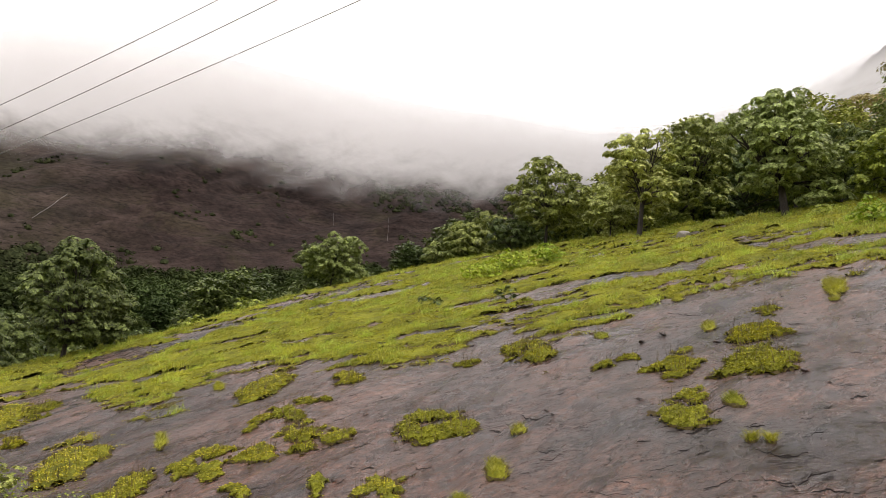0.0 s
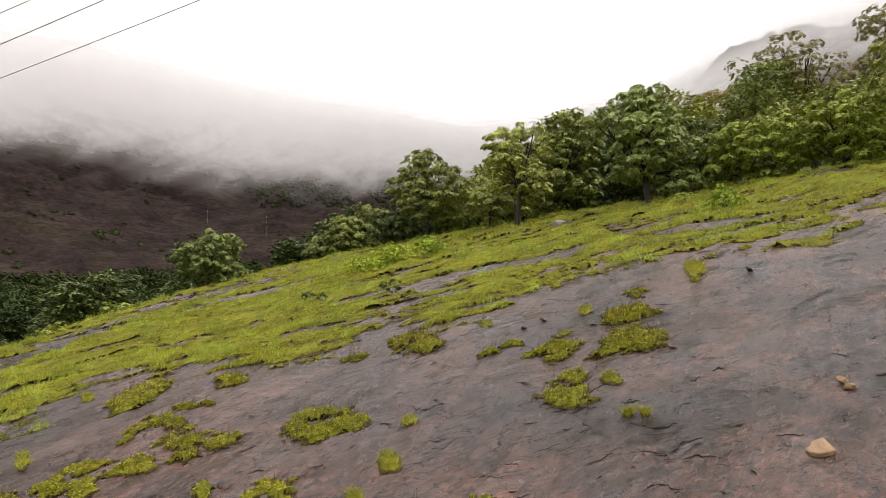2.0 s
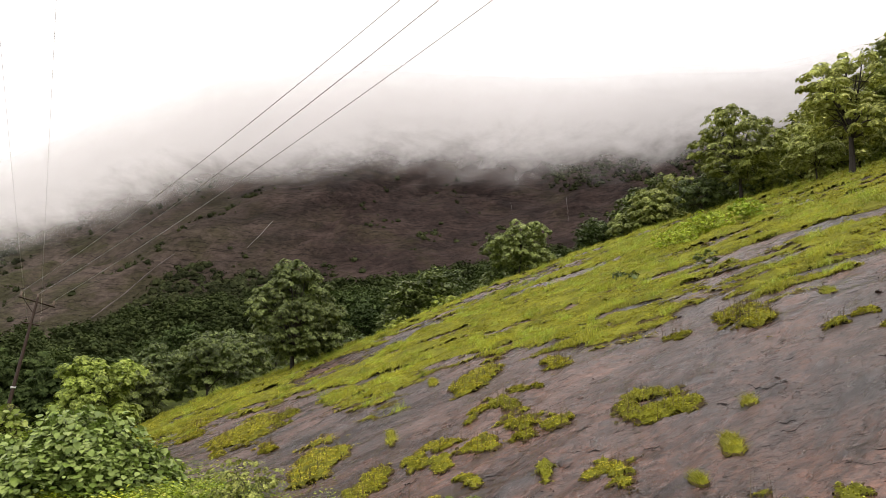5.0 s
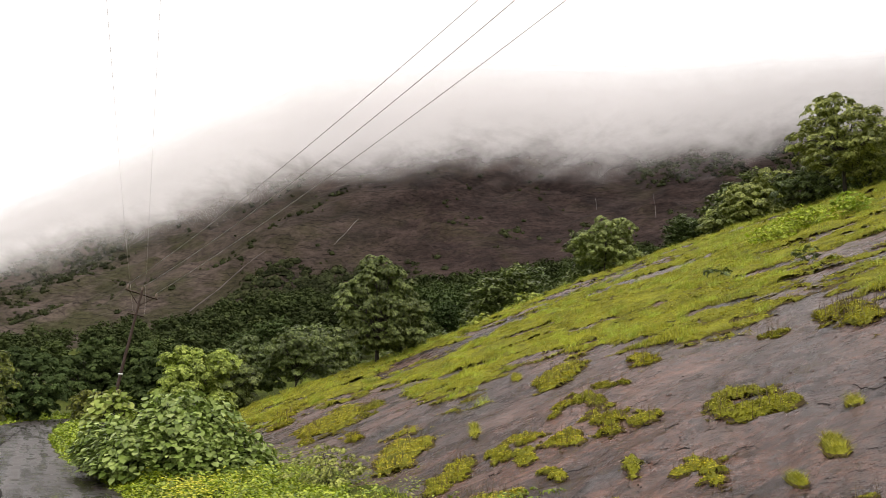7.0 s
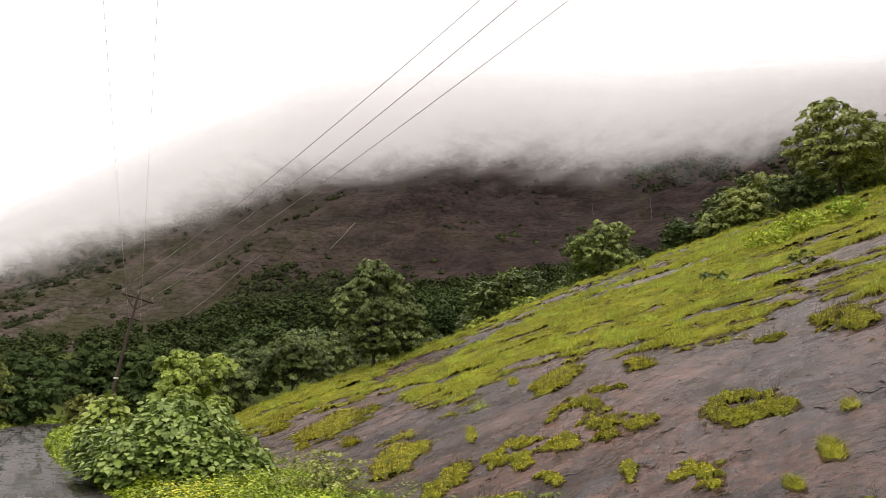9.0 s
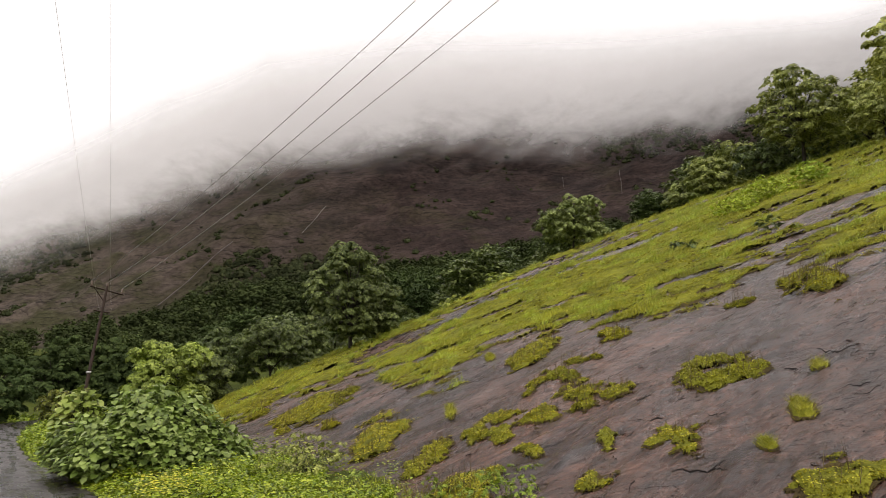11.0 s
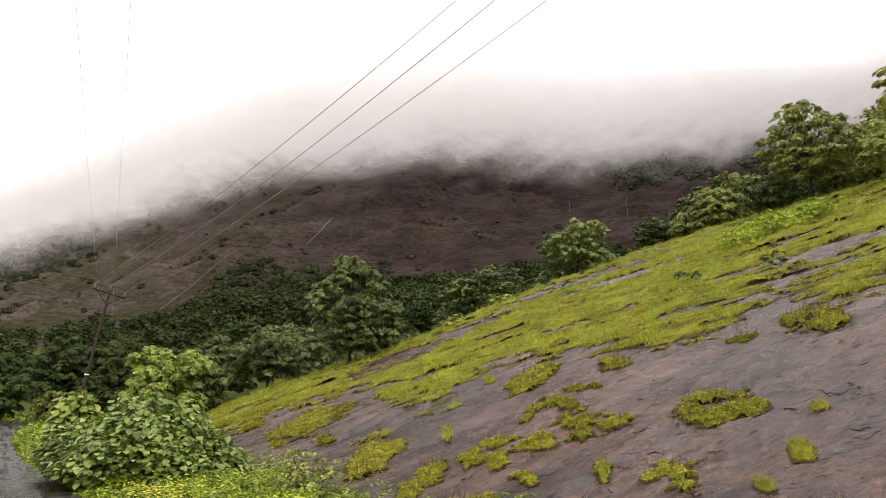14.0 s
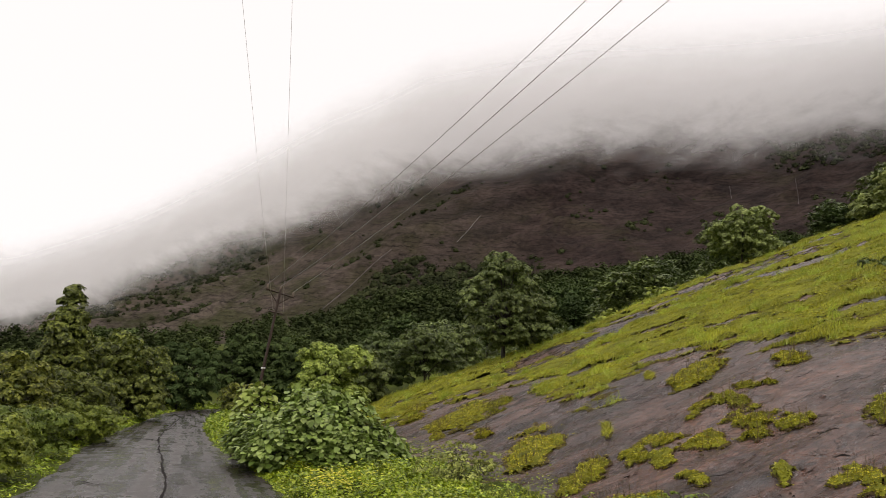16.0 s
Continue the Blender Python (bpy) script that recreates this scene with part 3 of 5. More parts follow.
def road_strip():
    p = np.array(ROAD, float)
    s = np.linspace(0, len(p) - 1, 160)
    k = np.arange(len(p))
    line = np.stack([np.interp(s, k, p[:, 0]), np.interp(s, k, p[:, 1])], -1)
    for _ in range(12):
        line[1:-1] = (line[:-2] + 2 * line[1:-1] + line[2:]) / 4
    d = unit(np.gradient(line, axis=0))
    nrm = np.stack([d[:, 1], -d[:, 0]], -1)
    across = np.array([-1.9, -1.86, -1.4, -0.7, 0, 0.7, 1.4, 1.86, 1.9])
    z = np.array([0.0, 0.05, 0.075, 0.09, 0.095, 0.09, 0.075, 0.05, 0.0])
    narrow = np.interp(line[:, 1], (0, 12, 17, 28, 60), (1.0, 0.95, 0.86, 0.70, 0.68))[:, None]
    ragged = narrow + 0.03 * np.sin(np.arange(160) * 1.7)[:, None] * (np.abs(across) > 1.8)
    xy = line[:, None] + nrm[:, None] * (across * ragged)[..., None]
    v = np.concatenate([xy, np.broadcast_to(z, (160, 9))[..., None]], -1).reshape(-1, 3)
    return v, grid_faces(160, 9), line, nrm, 1.9 * (1 - narrow[:, 0])


rv, rf, ROAD_LINE, ROAD_SIDE, ROAD_LESS = road_strip()
road = tagged(new("road", mesh_of("road", rv, rf, ASPHALT)), "narrow wet asphalt road with patched tracks and a long crack", "road", kind="structure")


def road_ribbon(first, last, off, width, wobble, lift, seed):
    """A narrow strip on the road, off metres to the right of its middle."""
    rng = np.random.default_rng(seed)
    q = np.linspace(first, last, 160)
    i = np.arange(160)
    c = np.stack([np.interp(q, i, ROAD_LINE[:, a]) for a in (0, 1)], -1)
    nr = np.stack([np.interp(q, i, ROAD_SIDE[:, a]) for a in (0, 1)], -1)
    o = off + wobble * (2 * np.sin(q * 0.35 + seed) + np.sin(q * 0.9) + 0.5 * np.sin(q * 2.7)) + rng.normal(0, wobble * 0.15, 160)
    z = np.interp(np.abs(o), (0, 0.7, 1.4, 1.86), (0.095, 0.09, 0.075, 0.05)) + lift
    w = width * rng.uniform(0.5, 1.4, 160)
    v = np.stack([np.concatenate([c + nr * (o + s * w)[:, None], z[:, None]], -1) for s in (-1, 1)], 1)
    return v.reshape(-1, 3), grid_faces(160, 2)


tagged(new("road_crack", mesh_of("road_crack", *road_ribbon(28, 100, 0.1, 0.020, 0.016, 0.006, 1), CREVICE)), "long dark crack along the middle of the road", "road crack", kind="structure")


def cross_crack(x0, y0, x1, y1, width, seed):
    """A ragged crack from the road's edge towards its middle."""
    rng = np.random.default_rng(seed)
    k = np.linspace(0, 1, 40)
    bend = 0.06 * np.sin(k * 9 + seed) + rng.normal(0, 0.015, 40)
    w = width * np.sin(np.pi * np.clip(k + 0.05, 0, 1)) * rng.uniform(0.5, 1.4, 40)
    v = np.stack([np.stack([x0 + (x1 - x0) * k, y0 + (y1 - y0) * k + bend + side * w, np.full(40, 0.102)], -1) for side in (-1, 1)], 1)
    tagged(new("road_crack", mesh_of("road_crack", v.reshape(-1, 3), grid_faces(40, 2), CREVICE)), "dark crack across the wet road", "road crack", kind="structure")


cross_crack(-9.2, 21.0, -7.75, 20.2, 0.07, 3)
cross_crack(-5.9, 11.4, -4.9, 11.0, 0.03, 5)
cross_crack(-6.9, 17.4, -6.3, 17.1, 0.05, 7)


def road_gap(x, y):
    """Distance from the road's middle, as if the road were equally wide all along."""
    d = np.hypot(np.asarray(x)[..., None] - ROAD_LINE[:, 0], np.asarray(y)[..., None] - ROAD_LINE[:, 1])
    return (d + ROAD_LESS).min(-1)


# ---- plants on the slab ----
MEADOW_AZ = (-8, -5, -1.4, 2.1, 6.2, 8.5, 11.3, 14.3, 17.5, 22, 25, 29.6, 33.8, 37.2, 39, 42.8, 48, 51.3, 56, 60, 62, 67, 72.7, 73.4, 75.4, 79, 90, 120, 170)
MEADOW_R = (30, 30, 31, 31, 26.8, 20.4, 18.2, 18.7, 20.6, 19.3, 17.3, 16, 16, 17.7, 18.4, 14.9, 16.8, 18.6, 19.2, 18.1, 19, 16.8, 17.5, 19.6, 21.8, 21.9, 25, 28, 30)


def meadow_cover(x, y):
    """How far grass covers the slab here: above 0 it grows."""
    r, az = np.hypot(x, y), np.degrees(np.arctan2(x, y))
    inner = np.interp(az, MEADOW_AZ, MEADOW_R)
    edge = np.interp(az, AZ, CREST)
    c = (r - inner) / inner * 4.0
    p, q = strike(x, y)
    grow = np.clip(c, -1.5, 0.42) + 0.56 * cloudy(p / 3.2, q, 0.75, 3) + 0.30 * cloudy(p / 1.8, q, 0.26, 6, 2)
    grow = grow - 0.9 * smooth_step(0.30, 0.70, cloudy(p / 4.5, q, 1.15, 13)) * (c > 0)
    bare = np.interp(az, (4, 8, 20, 28, 33), (0, 1.3, 1.1, 0.8, 0)) * smooth_step(0.69, 0.76, r / edge) * (1 - smooth_step(0.93, 0.97, r / edge))
    bare = bare * np.clip(0.8 + 0.7 * cloudy(p / 4.0, q, 0.9, 17, 3), 0.1, 1.3)
    bare = bare + 0.9 * smooth_step(22, 23.2, r) * (1 - smooth_step(24.2, 25.2, r)) * np.interp(az, (36, 42, 52, 56, 60, 66, 70), (0, 1, 0.9, 0, 0, 1, 0.3))
    bare = bare + 0.8 * smooth_step(36.4, 37, r) * (1 - smooth_step(38.4, 39, r)) * np.interp(az, (20, 23, 31, 34), (0, 1, 1, 0))
    return (grow - bare) * (r < edge + 3)


def meadow(seed, count, low, high):
    rng = np.random.default_rng(seed)
    az, r = rng.uniform(-8, 84, count), low + (high - low) * rng.random(count) ** 1.25
    x, y = r * np.sin(np.radians(az)), r * np.cos(np.radians(az))
    c = meadow_cover(x, y)
    ok = (c > 0) & (up_slope(x, y) > 0)
    return rng, x[ok], y[ok], c[ok]


def turf(x, y, c):
    """Height of the turf's upper side over the rock, where the cover is c: lumps that fall steeply at the edge."""
    lump = 0.02 + 0.065 * np.clip(0.5 + 0.6 * cloudy(x, y, 0.42, 33, 3), 0, 1.3) + 0.08 * np.clip(cloudy(x, y, 1.6, 35, 2), 0, 1)
    return lump * smooth_step(-0.04, 0.26, c) * (0.75 + 0.012 * np.hypot(x, y))


rng, mx, my, mc = meadow(5, 1150000, 12, 62)
mr = np.hypot(mx, my)
base = np.stack([mx, my, rock_height(mx, my) + turf(mx, my, mc) - 0.01], -1)
tuftiness = 0.62 + 0.5 * cloudy(mx, my, 0.7, 21, 3) + 0.9 * smooth_step(0.35, 0.9, cloudy(mx, my, 1.3, 27, 2))
size = (0.035 + 0.0022 * mr) * np.clip(tuftiness, 0.3, 1.9) * np.clip(0.5 + mc, 0.5, 1.0)
v, f = blades(rng, base, 1.0, 1.0, 1.3)
v = v.reshape(-1, 3, 3)
v = base[:, None] + (v - base[:, None]) * np.stack([0.22 * size, 0.22 * size, size * 0.9], -1)[:, None]
tagged(new("meadow_grass", mesh_of("meadow_grass", v.reshape(-1, 3), f, GRASS)), "short bright yellow-green grass growing over the rock slab", "grass", kind="stuff")

# longer soft grass standing in tussocks
rng, mx, my, mc = meadow(8, 6400, 13, 58)
ok = (mc > 0.12) & (cloudy(mx, my, 1.3, 27, 2) + rng.normal(0, 0.25, len(mx)) > 0.0)
mx, my = mx[ok], my[ok]
wide = (0.07 + 0.0035 * np.hypot(mx, my)) * rng.uniform(0.6, 1.5, len(mx))
of = np.repeat(np.arange(len(mx)), 64)
n = len(of)
px, py = mx[of] + rng.normal(0, 0.6, n) * wide[of], my[of] + rng.normal(0, 0.6, n) * wide[of]
base = np.stack([px, py, rock_height(px, py) + 0.02], -1)
long = 1.5 * wide[of] * rng.uniform(0.5, 1.15, n)
v, f = blades(rng, base, 1.0, 1.0, 1.7)
v = v.reshape(-1, 3, 3)
thin = 0.085 * (0.06 + 0.0035 * np.hypot(px, py))
v = base[:, None] + (v - base[:, None]) * np.stack([0.3 * long, 0.3 * long, long], -1)[:, None]
v[:, :2] = base[:, None] + (v[:, :2] - base[:, None]) * (thin / np.maximum(0.3 * long, 1e-4))[:, None, None]
tagged(new("grass_tussocks", mesh_of("grass_tussocks", v.reshape(-1, 3), f, SOFTGRASS)), "soft yellow-green grass tussocks standing over the short turf", "grass", kind="stuff")

# small-leaved cushions along the meadow's torn edge and on its humps
rng, mx, my, mc = meadow(6, 420000, 12, 46)
ok = (mc < 0.34) | (cloudy(mx, my, 0.8, 31, 3) > 0.45)
mx, my, mc = mx[ok], my[ok], mc[ok]
mr, n = np.hypot(mx, my), len(mx)
at = np.stack([mx, my, rock_height(mx, my) + turf(mx, my, mc) * rng.uniform(0.75, 1.15, n) + 0.01], -1)
way = rng.normal(0, 1, (n, 3))
way[:, 2] = np.abs(way[:, 2]) * 0.3
k = (0.012 + 0.0013 * mr) * rng.uniform(0.7, 1.5, n)
v, f = leaves(at, way, np.stack([rng.normal(0, 0.5, n), rng.normal(0, 0.5, n), np.ones(n)], -1), k, 0.8 * k)
tagged(new("meadow_moss", mesh_of("meadow_moss", v, f, MOSS)), "small-leaved yellow-green moss cushions along the meadow's edge", "moss", kind="stuff")


def turf_sheet(name, step, low, height, mat, label):
    """A sheet over the slab wherever the cover is above low."""
    gx, gy = np.meshgrid(np.arange(-7, 60, step), np.arange(1, 61, step), indexing="ij")
    az, r = np.degrees(np.arctan2(gx, gy)), np.hypot(gx, gy)
    near = (up_slope(gx, gy) > 0.2) & (az < 86) & (r < np.interp(az, AZ, CREST) + 1.0) & (r > 11)
    cov = np.full(gx.shape, -9.0)
    cov[near] = meadow_cover(gx[near], gy[near])
    z = np.zeros(gx.shape)
    z[near] = rock_height(gx[near], gy[near]) + height(gx[near], gy[near], cov[near])
    mv, mf = np.stack([gx, gy, z], -1).reshape(-1, 3), grid_faces(*gx.shape)
    mf = mf[cov.ravel()[mf].min(1) > low]
    used, back = np.unique(mf, return_inverse=True)
    tagged(new(name, mesh_of(name, mv[used], back.reshape(-1, 4), mat, True)), label, "moss", kind="stuff")


turf_sheet("moss_carpet", 0.12, -0.10, lambda x, y, c: turf(x, y, c) - 0.06 * (1 - smooth_step(-0.1, 0.05, c)), MAT, "mossy yellow-green turf under the grass on the slab")
turf_sheet("turf_soil", 0.13, -0.12, lambda x, y, c: 0.018 - 0.05 * (1 - smooth_step(-0.12, -0.05, c)), SOIL, "dark wet soil fringe round the turf on the slab")


LONG_CRACKS_LOW = [(3.60, 6.29, 3.86, 5.77), (3.24, 5.29, 3.54, 5.34), (3.00, 5.21, 3.23, 5.32), (3.14, 8.73, 3.50, 8.70), (4.66, 7.25, 4.69, 6.90), (4.29, 7.94, 4.43, 7.86), (6.26, 7.39, 6.48, 6.84), (3.09, 6.27, 3.25, 6.39), (2.46, 9.86, 2.71, 9.92), (2.92, 9.61, 3.11, 9.69), (4.57, 8.80, 4.69, 8.53), (5.78, 7.40, 5.89, 7.24), (2.51, 7.36, 2.69, 7.56), (6.36, 4.03, 6.59, 3.60), (5.91, 3.67, 5.91, 3.32), (5.99, 3.40, 6.32, 3.24), (5.42, 3.18, 5.40, 2.96)]
LONG_CRACKS_HIGH = [(5.28, 3.22, 5.41, 3.22), (6.88, 4.43, 6.97, 4.25), (6.11, 4.45, 6.26, 4.40), (7.67, 4.01, 7.80, 3.96), (8.15, 3.98, 8.33, 3.89), (6.49, 2.62, 6.66, 2.46), (12.53, 10.13, 12.41, 8.64), (4.83, 3.72, 4.87, 3.60), (6.19, 5.27, 6.23, 5.11), (6.56, 4.91, 6.73, 4.74), (5.86, 2.61, 5.81, 2.51), (8.37, 1.97, 8.58, 1.72), (7.17, 1.78, 7.39, 1.53), (8.12, 2.23, 8.26, 2.10), (11.31, 6.49, 11.35, 6.20), (11.60, 3.81, 11.97, 3.68), (5.28, 4.72, 5.30, 4.56), (5.91, 3.22, 5.98, 2.93)]


def rock_cracks():
    """Dark ribbons laid on the rock for crevices where thin layers have broken away, the shade under their edges put
    into the colour.
    """
    rng = np.random.default_rng(55)
    pieces = []
    while len(pieces) < 900:
        az, r = rng.uniform(-4, 84), 4.5 + 34 * rng.random() ** 1.6
        x, y = polar(az, r)
        if up_slope(x, y) < 0.7 or waves(x, y, 2.1, 15) + rng.normal(0, 0.5) < -0.1:
            continue
        out, along = np.array([x, y]) / r, np.array([y, -x]) / r
        d = along + out * rng.normal(0.45, 0.5)
        d = d / np.hypot(*d)
        half = (0.015 + 0.26 * rng.random() ** 4) * (0.6 + 0.035 * r)
        k = np.linspace(-1, 1, 12)
        bend = 0.15 * half * np.sin(k * rng.uniform(2, 5) + rng.uniform(0, 6)) + 0.06 * half * rng.normal(0, 1, 12)
        px, py = x + d[0] * k * half - d[1] * bend, y + d[1] * k * half + d[0] * bend
        w = rng.uniform(0.003, 0.010) * (0.5 + 0.06 * r) * (1 + 0.8 * (half < 0.08)) * np.clip(1 - np.abs(k - rng.uniform(-0.4, 0.4)) ** 1.3, 0.0, 1) * rng.uniform(0.6, 1.3, 12)
        a = np.stack([px - out[0] * w, py - out[1] * w], -1)
        b = np.stack([px + out[0] * w, py + out[1] * w], -1)
        v = np.stack([np.concatenate([p, (rock_height(p[:, 0], p[:, 1]) + lift)[:, None]], -1) for p, lift in ((a, 0.004), (b, 0.007))], 1)
        pieces.append((v.reshape(-1, 3), grid_faces(12, 2)))
    strip = []
    for _ in range(110):
        az = rng.uniform(3, 32)
        r = np.interp(az, AZ, CREST) * rng.uniform(0.73, 0.96)
        x, y = polar(az, r)
        half = rng.uniform(0.3, 1.5)
        turn = radians(az + 90 + rng.normal(-12, 9))
        strip.append((x - half * math.sin(turn), y - half * math.cos(turn), x + half * math.sin(turn), y + half * math.cos(turn)))
    for x0, y0, x1, y1 in LONG_CRACKS_LOW + LONG_CRACKS_HIGH + strip:
        r = math.hypot(x0 + x1, y0 + y1) / 2
        out = np.array([x0 + x1, y0 + y1]) / (2 * r)
        long = math.hypot(x1 - x0, y1 - y0)
        side = np.array([y0 - y1, x1 - x0]) / long
        k = np.linspace(0, 1, 22)
        for twig in (False, True):
            if twig and rng.random() < 0.5:
                continue
            bend = long * (0.10 * np.sin(k * rng.uniform(3, 7) + rng.uniform(0, 6)) + 0.03 * np.sin(k * rng.uniform(14, 24)) + 0.018 * rng.normal(0, 1, 22))
            path = np.array([x0, y0]) + np.array([x1 - x0, y1 - y0]) * k[:, None] + side * bend[:, None]
            if twig:
                first = path[rng.integers(5, 15)]
                path = first + (path - path[0]) * rng.uniform(0.2, 0.4) + side * (k * long * rng.uniform(-0.25, 0.25))[:, None]
            w = 0.0011 * r * rng.uniform(0.6, 1.3) * (np.sin(np.pi * k) ** 0.6) * rng.uniform(0.35, 1.4, 22) * (0.6 if twig else 1.0)
            a, c = path - out * w[:, None], path + out * w[:, None] * 1.4
            v = np.stack([np.concatenate([p, (rock_height(p[:, 0], p[:, 1]) + lift)[:, None]], -1) for p, lift in ((a, 0.005), (c, 0.010))], 1)
            pieces.append((v.reshape(-1, 3), grid_faces(22, 2)))
    tagged(new("rock_cracks", mesh_of("rock_cracks", *joined(pieces), CREVICE)), "short dark ribbons for cracks and ledge shade on the rock slab", "cracks", kind="stuff")


rock_cracks()

CUSHIONS = [
    (5.63, 8.53, 0.35, -0.65, 0.48, 0.81),
    (4.43, 10.28, 0.28, -0.44, 0.35, 1.01),
    (4.63, 9.56, 0.22, -0.15, 0.15, 0.4),
    (4.86, 11.94, 0.18, -0.26, 0.26, 0.75),
    (5.54, 12.81, 0.15, -0.53, 0.17, 0.43),
    (4.61, 12.5, 0.23, 0.09, 0.11, 0.41),
    (4.17, 11.89, 0.17, 0.04, 0.07, 0.29),
    (3.64, 10.13, 0.27, -0.2, 0.09, 0.37),
    (3.32, 11.13, 0.27, -0.23, 0.1, 0.49),
    (2.95, 10.74, 0.06, -0.22, 0.09, 0.36),
    (3.1, 9.95, 0.14, -0.03, 0.08, 0.43),
    (3.08, 8.91, 0.15, -0.29, 0.06, 0.23),
    (5.72, 15.76, 1.11, 1.02, 0.2, 0.93),
    (6.71, 13.68, 0.2, -0.27, 0.34, 0.78),
    (4.12, 7.12, 0.26, -0.24, 0.12, 0.26),
]
CUSHIONS_HIGH = [
    (3.98, 6.63, 0.1, -0.2, 0.12, 0.23),
    (3.7, 7.9, 0.24, 0.34, 0.03, 0.3),
    (7.02, 5.32, -0.05, -0.53, 0.35, 0.24),
    (7.6, 5.68, 0.01, -0.24, 0.24, 0.18),
    (9.16, 5.72, 0.11, -0.51, 0.76, 0.47),
    (10.89, 6.82, 0.27, -0.42, 0.64, 0.43),
    (12.25, 7.38, 0.06, -0.3, 0.55, 0.34),
    (8.75, 6.84, 0.35, -0.18, 0.49, 0.45),
    (8.53, 8.01, 0.22, -0.04, 0.28, 0.3),
    (9.12, 8.01, 0.03, -0.33, 0.2, 0.19),
    (8.45, 11.85, 0.18, -0.44, 0.25, 0.39),
    (9.37, 11.22, 0.38, -0.1, 0.79, 1.1),
    (9.24, 10.37, 0.3, -0.11, 0.87, 1.13),
    (17.54, 3.69, -0.19, -0.49, 1.16, 0.23),
]
CUSHIONS_LOW = [
    (1.75, 14.4, 0.75, 1.28, -0.01, 1.99),
    (0.9, 23.24, 0.89, 0.65, -0.04, 2.87),
    (-0.06, 22.29, 0.44, 0.01, -0.1, 2.29),
    (1.77, 22.97, 0.53, 0.4, 0.03, 1.54),
    (-1.05, 30.9, 0.56, 2.26, -0.22, 2.48),
    (2.2, 10.96, 0.39, 0.37, 0.04, 0.65),
    (1.79, 10.38, 0.24, 0.01, 0.05, 0.51),
    (3.04, 10.14, 0.14, -0.02, 0.06, 0.29),
    (2.84, 10.86, 0.16, -0.04, 0.06, 0.33),
    (1.06, 18.12, 0.26, -0.03, 0.01, 1.02),
]
CUSHIONS_NEAR = [
    (2.08, 8.5, 0.3, -0.33, 0.2, 0.93),
    (3.06, 6.84, 0.16, -0.25, 0.14, 0.31),
    (2.57, 6.13, 0.07, -0.12, 0.09, 0.19),
    (2.83, 5.91, 0.12, -0.03, 0.07, 0.19),
    (4.08, 4.76, 0.22, -0.19, 0.21, 0.26),
    (3.75, 4.68, 0.21, -0.08, 0.14, 0.21),
    (3.42, 4.64, 0.12, 0, 0.09, 0.18),
    (4.32, 4.62, 0.05, -0.16, 0.14, 0.14),
    (4.55, 4.32, 0.11, -0.15, 0.18, 0.17),
    (4.11, 4.13, 0.04, -0.09, 0.19, 0.17),
    (3.98, 3.82, 0.04, -0.15, 0.08, 0.06),
]
TUFTS = [
    (5.99, 7, 0.02, -0.16, 0.17, 0.2),
    (4.99, 6.16, 0.05, -0.21, 0.21, 0.26),
    (4.35, 5.88, 0.04, -0.14, 0.09, 0.13),
    (7.49, 4.96, 0.01, -0.18, 0.2, 0.13),
    (11.18, 7.92, 0.1, -0.13, 0.5, 0.38),
    (10.37, 9.81, -0.06, -0.31, 0.34, 0.33),
    (14, 10.83, -0.18, -0.41, 0.59, 0.46),
    (14.18, 7.12, -0.09, -0.34, 0.88, 0.43),
    (13.2, 6.64, -0.02, -0.14, 0.18, 0.09),
    (6.61, 4.19, 0.02, -0.08, 0.06, 0.04),
    (6.66, 4, 0.01, -0.06, 0.06, 0.04),
    (5.14, 17.51, 0.11, -0.16, 0.13, 0.53),
    (11.22, 2.31, -0.02, -0.1, 0.32, 0.06),
    (3.06, 13.29, 0.07, -0.25, 0.18, 0.78),
]


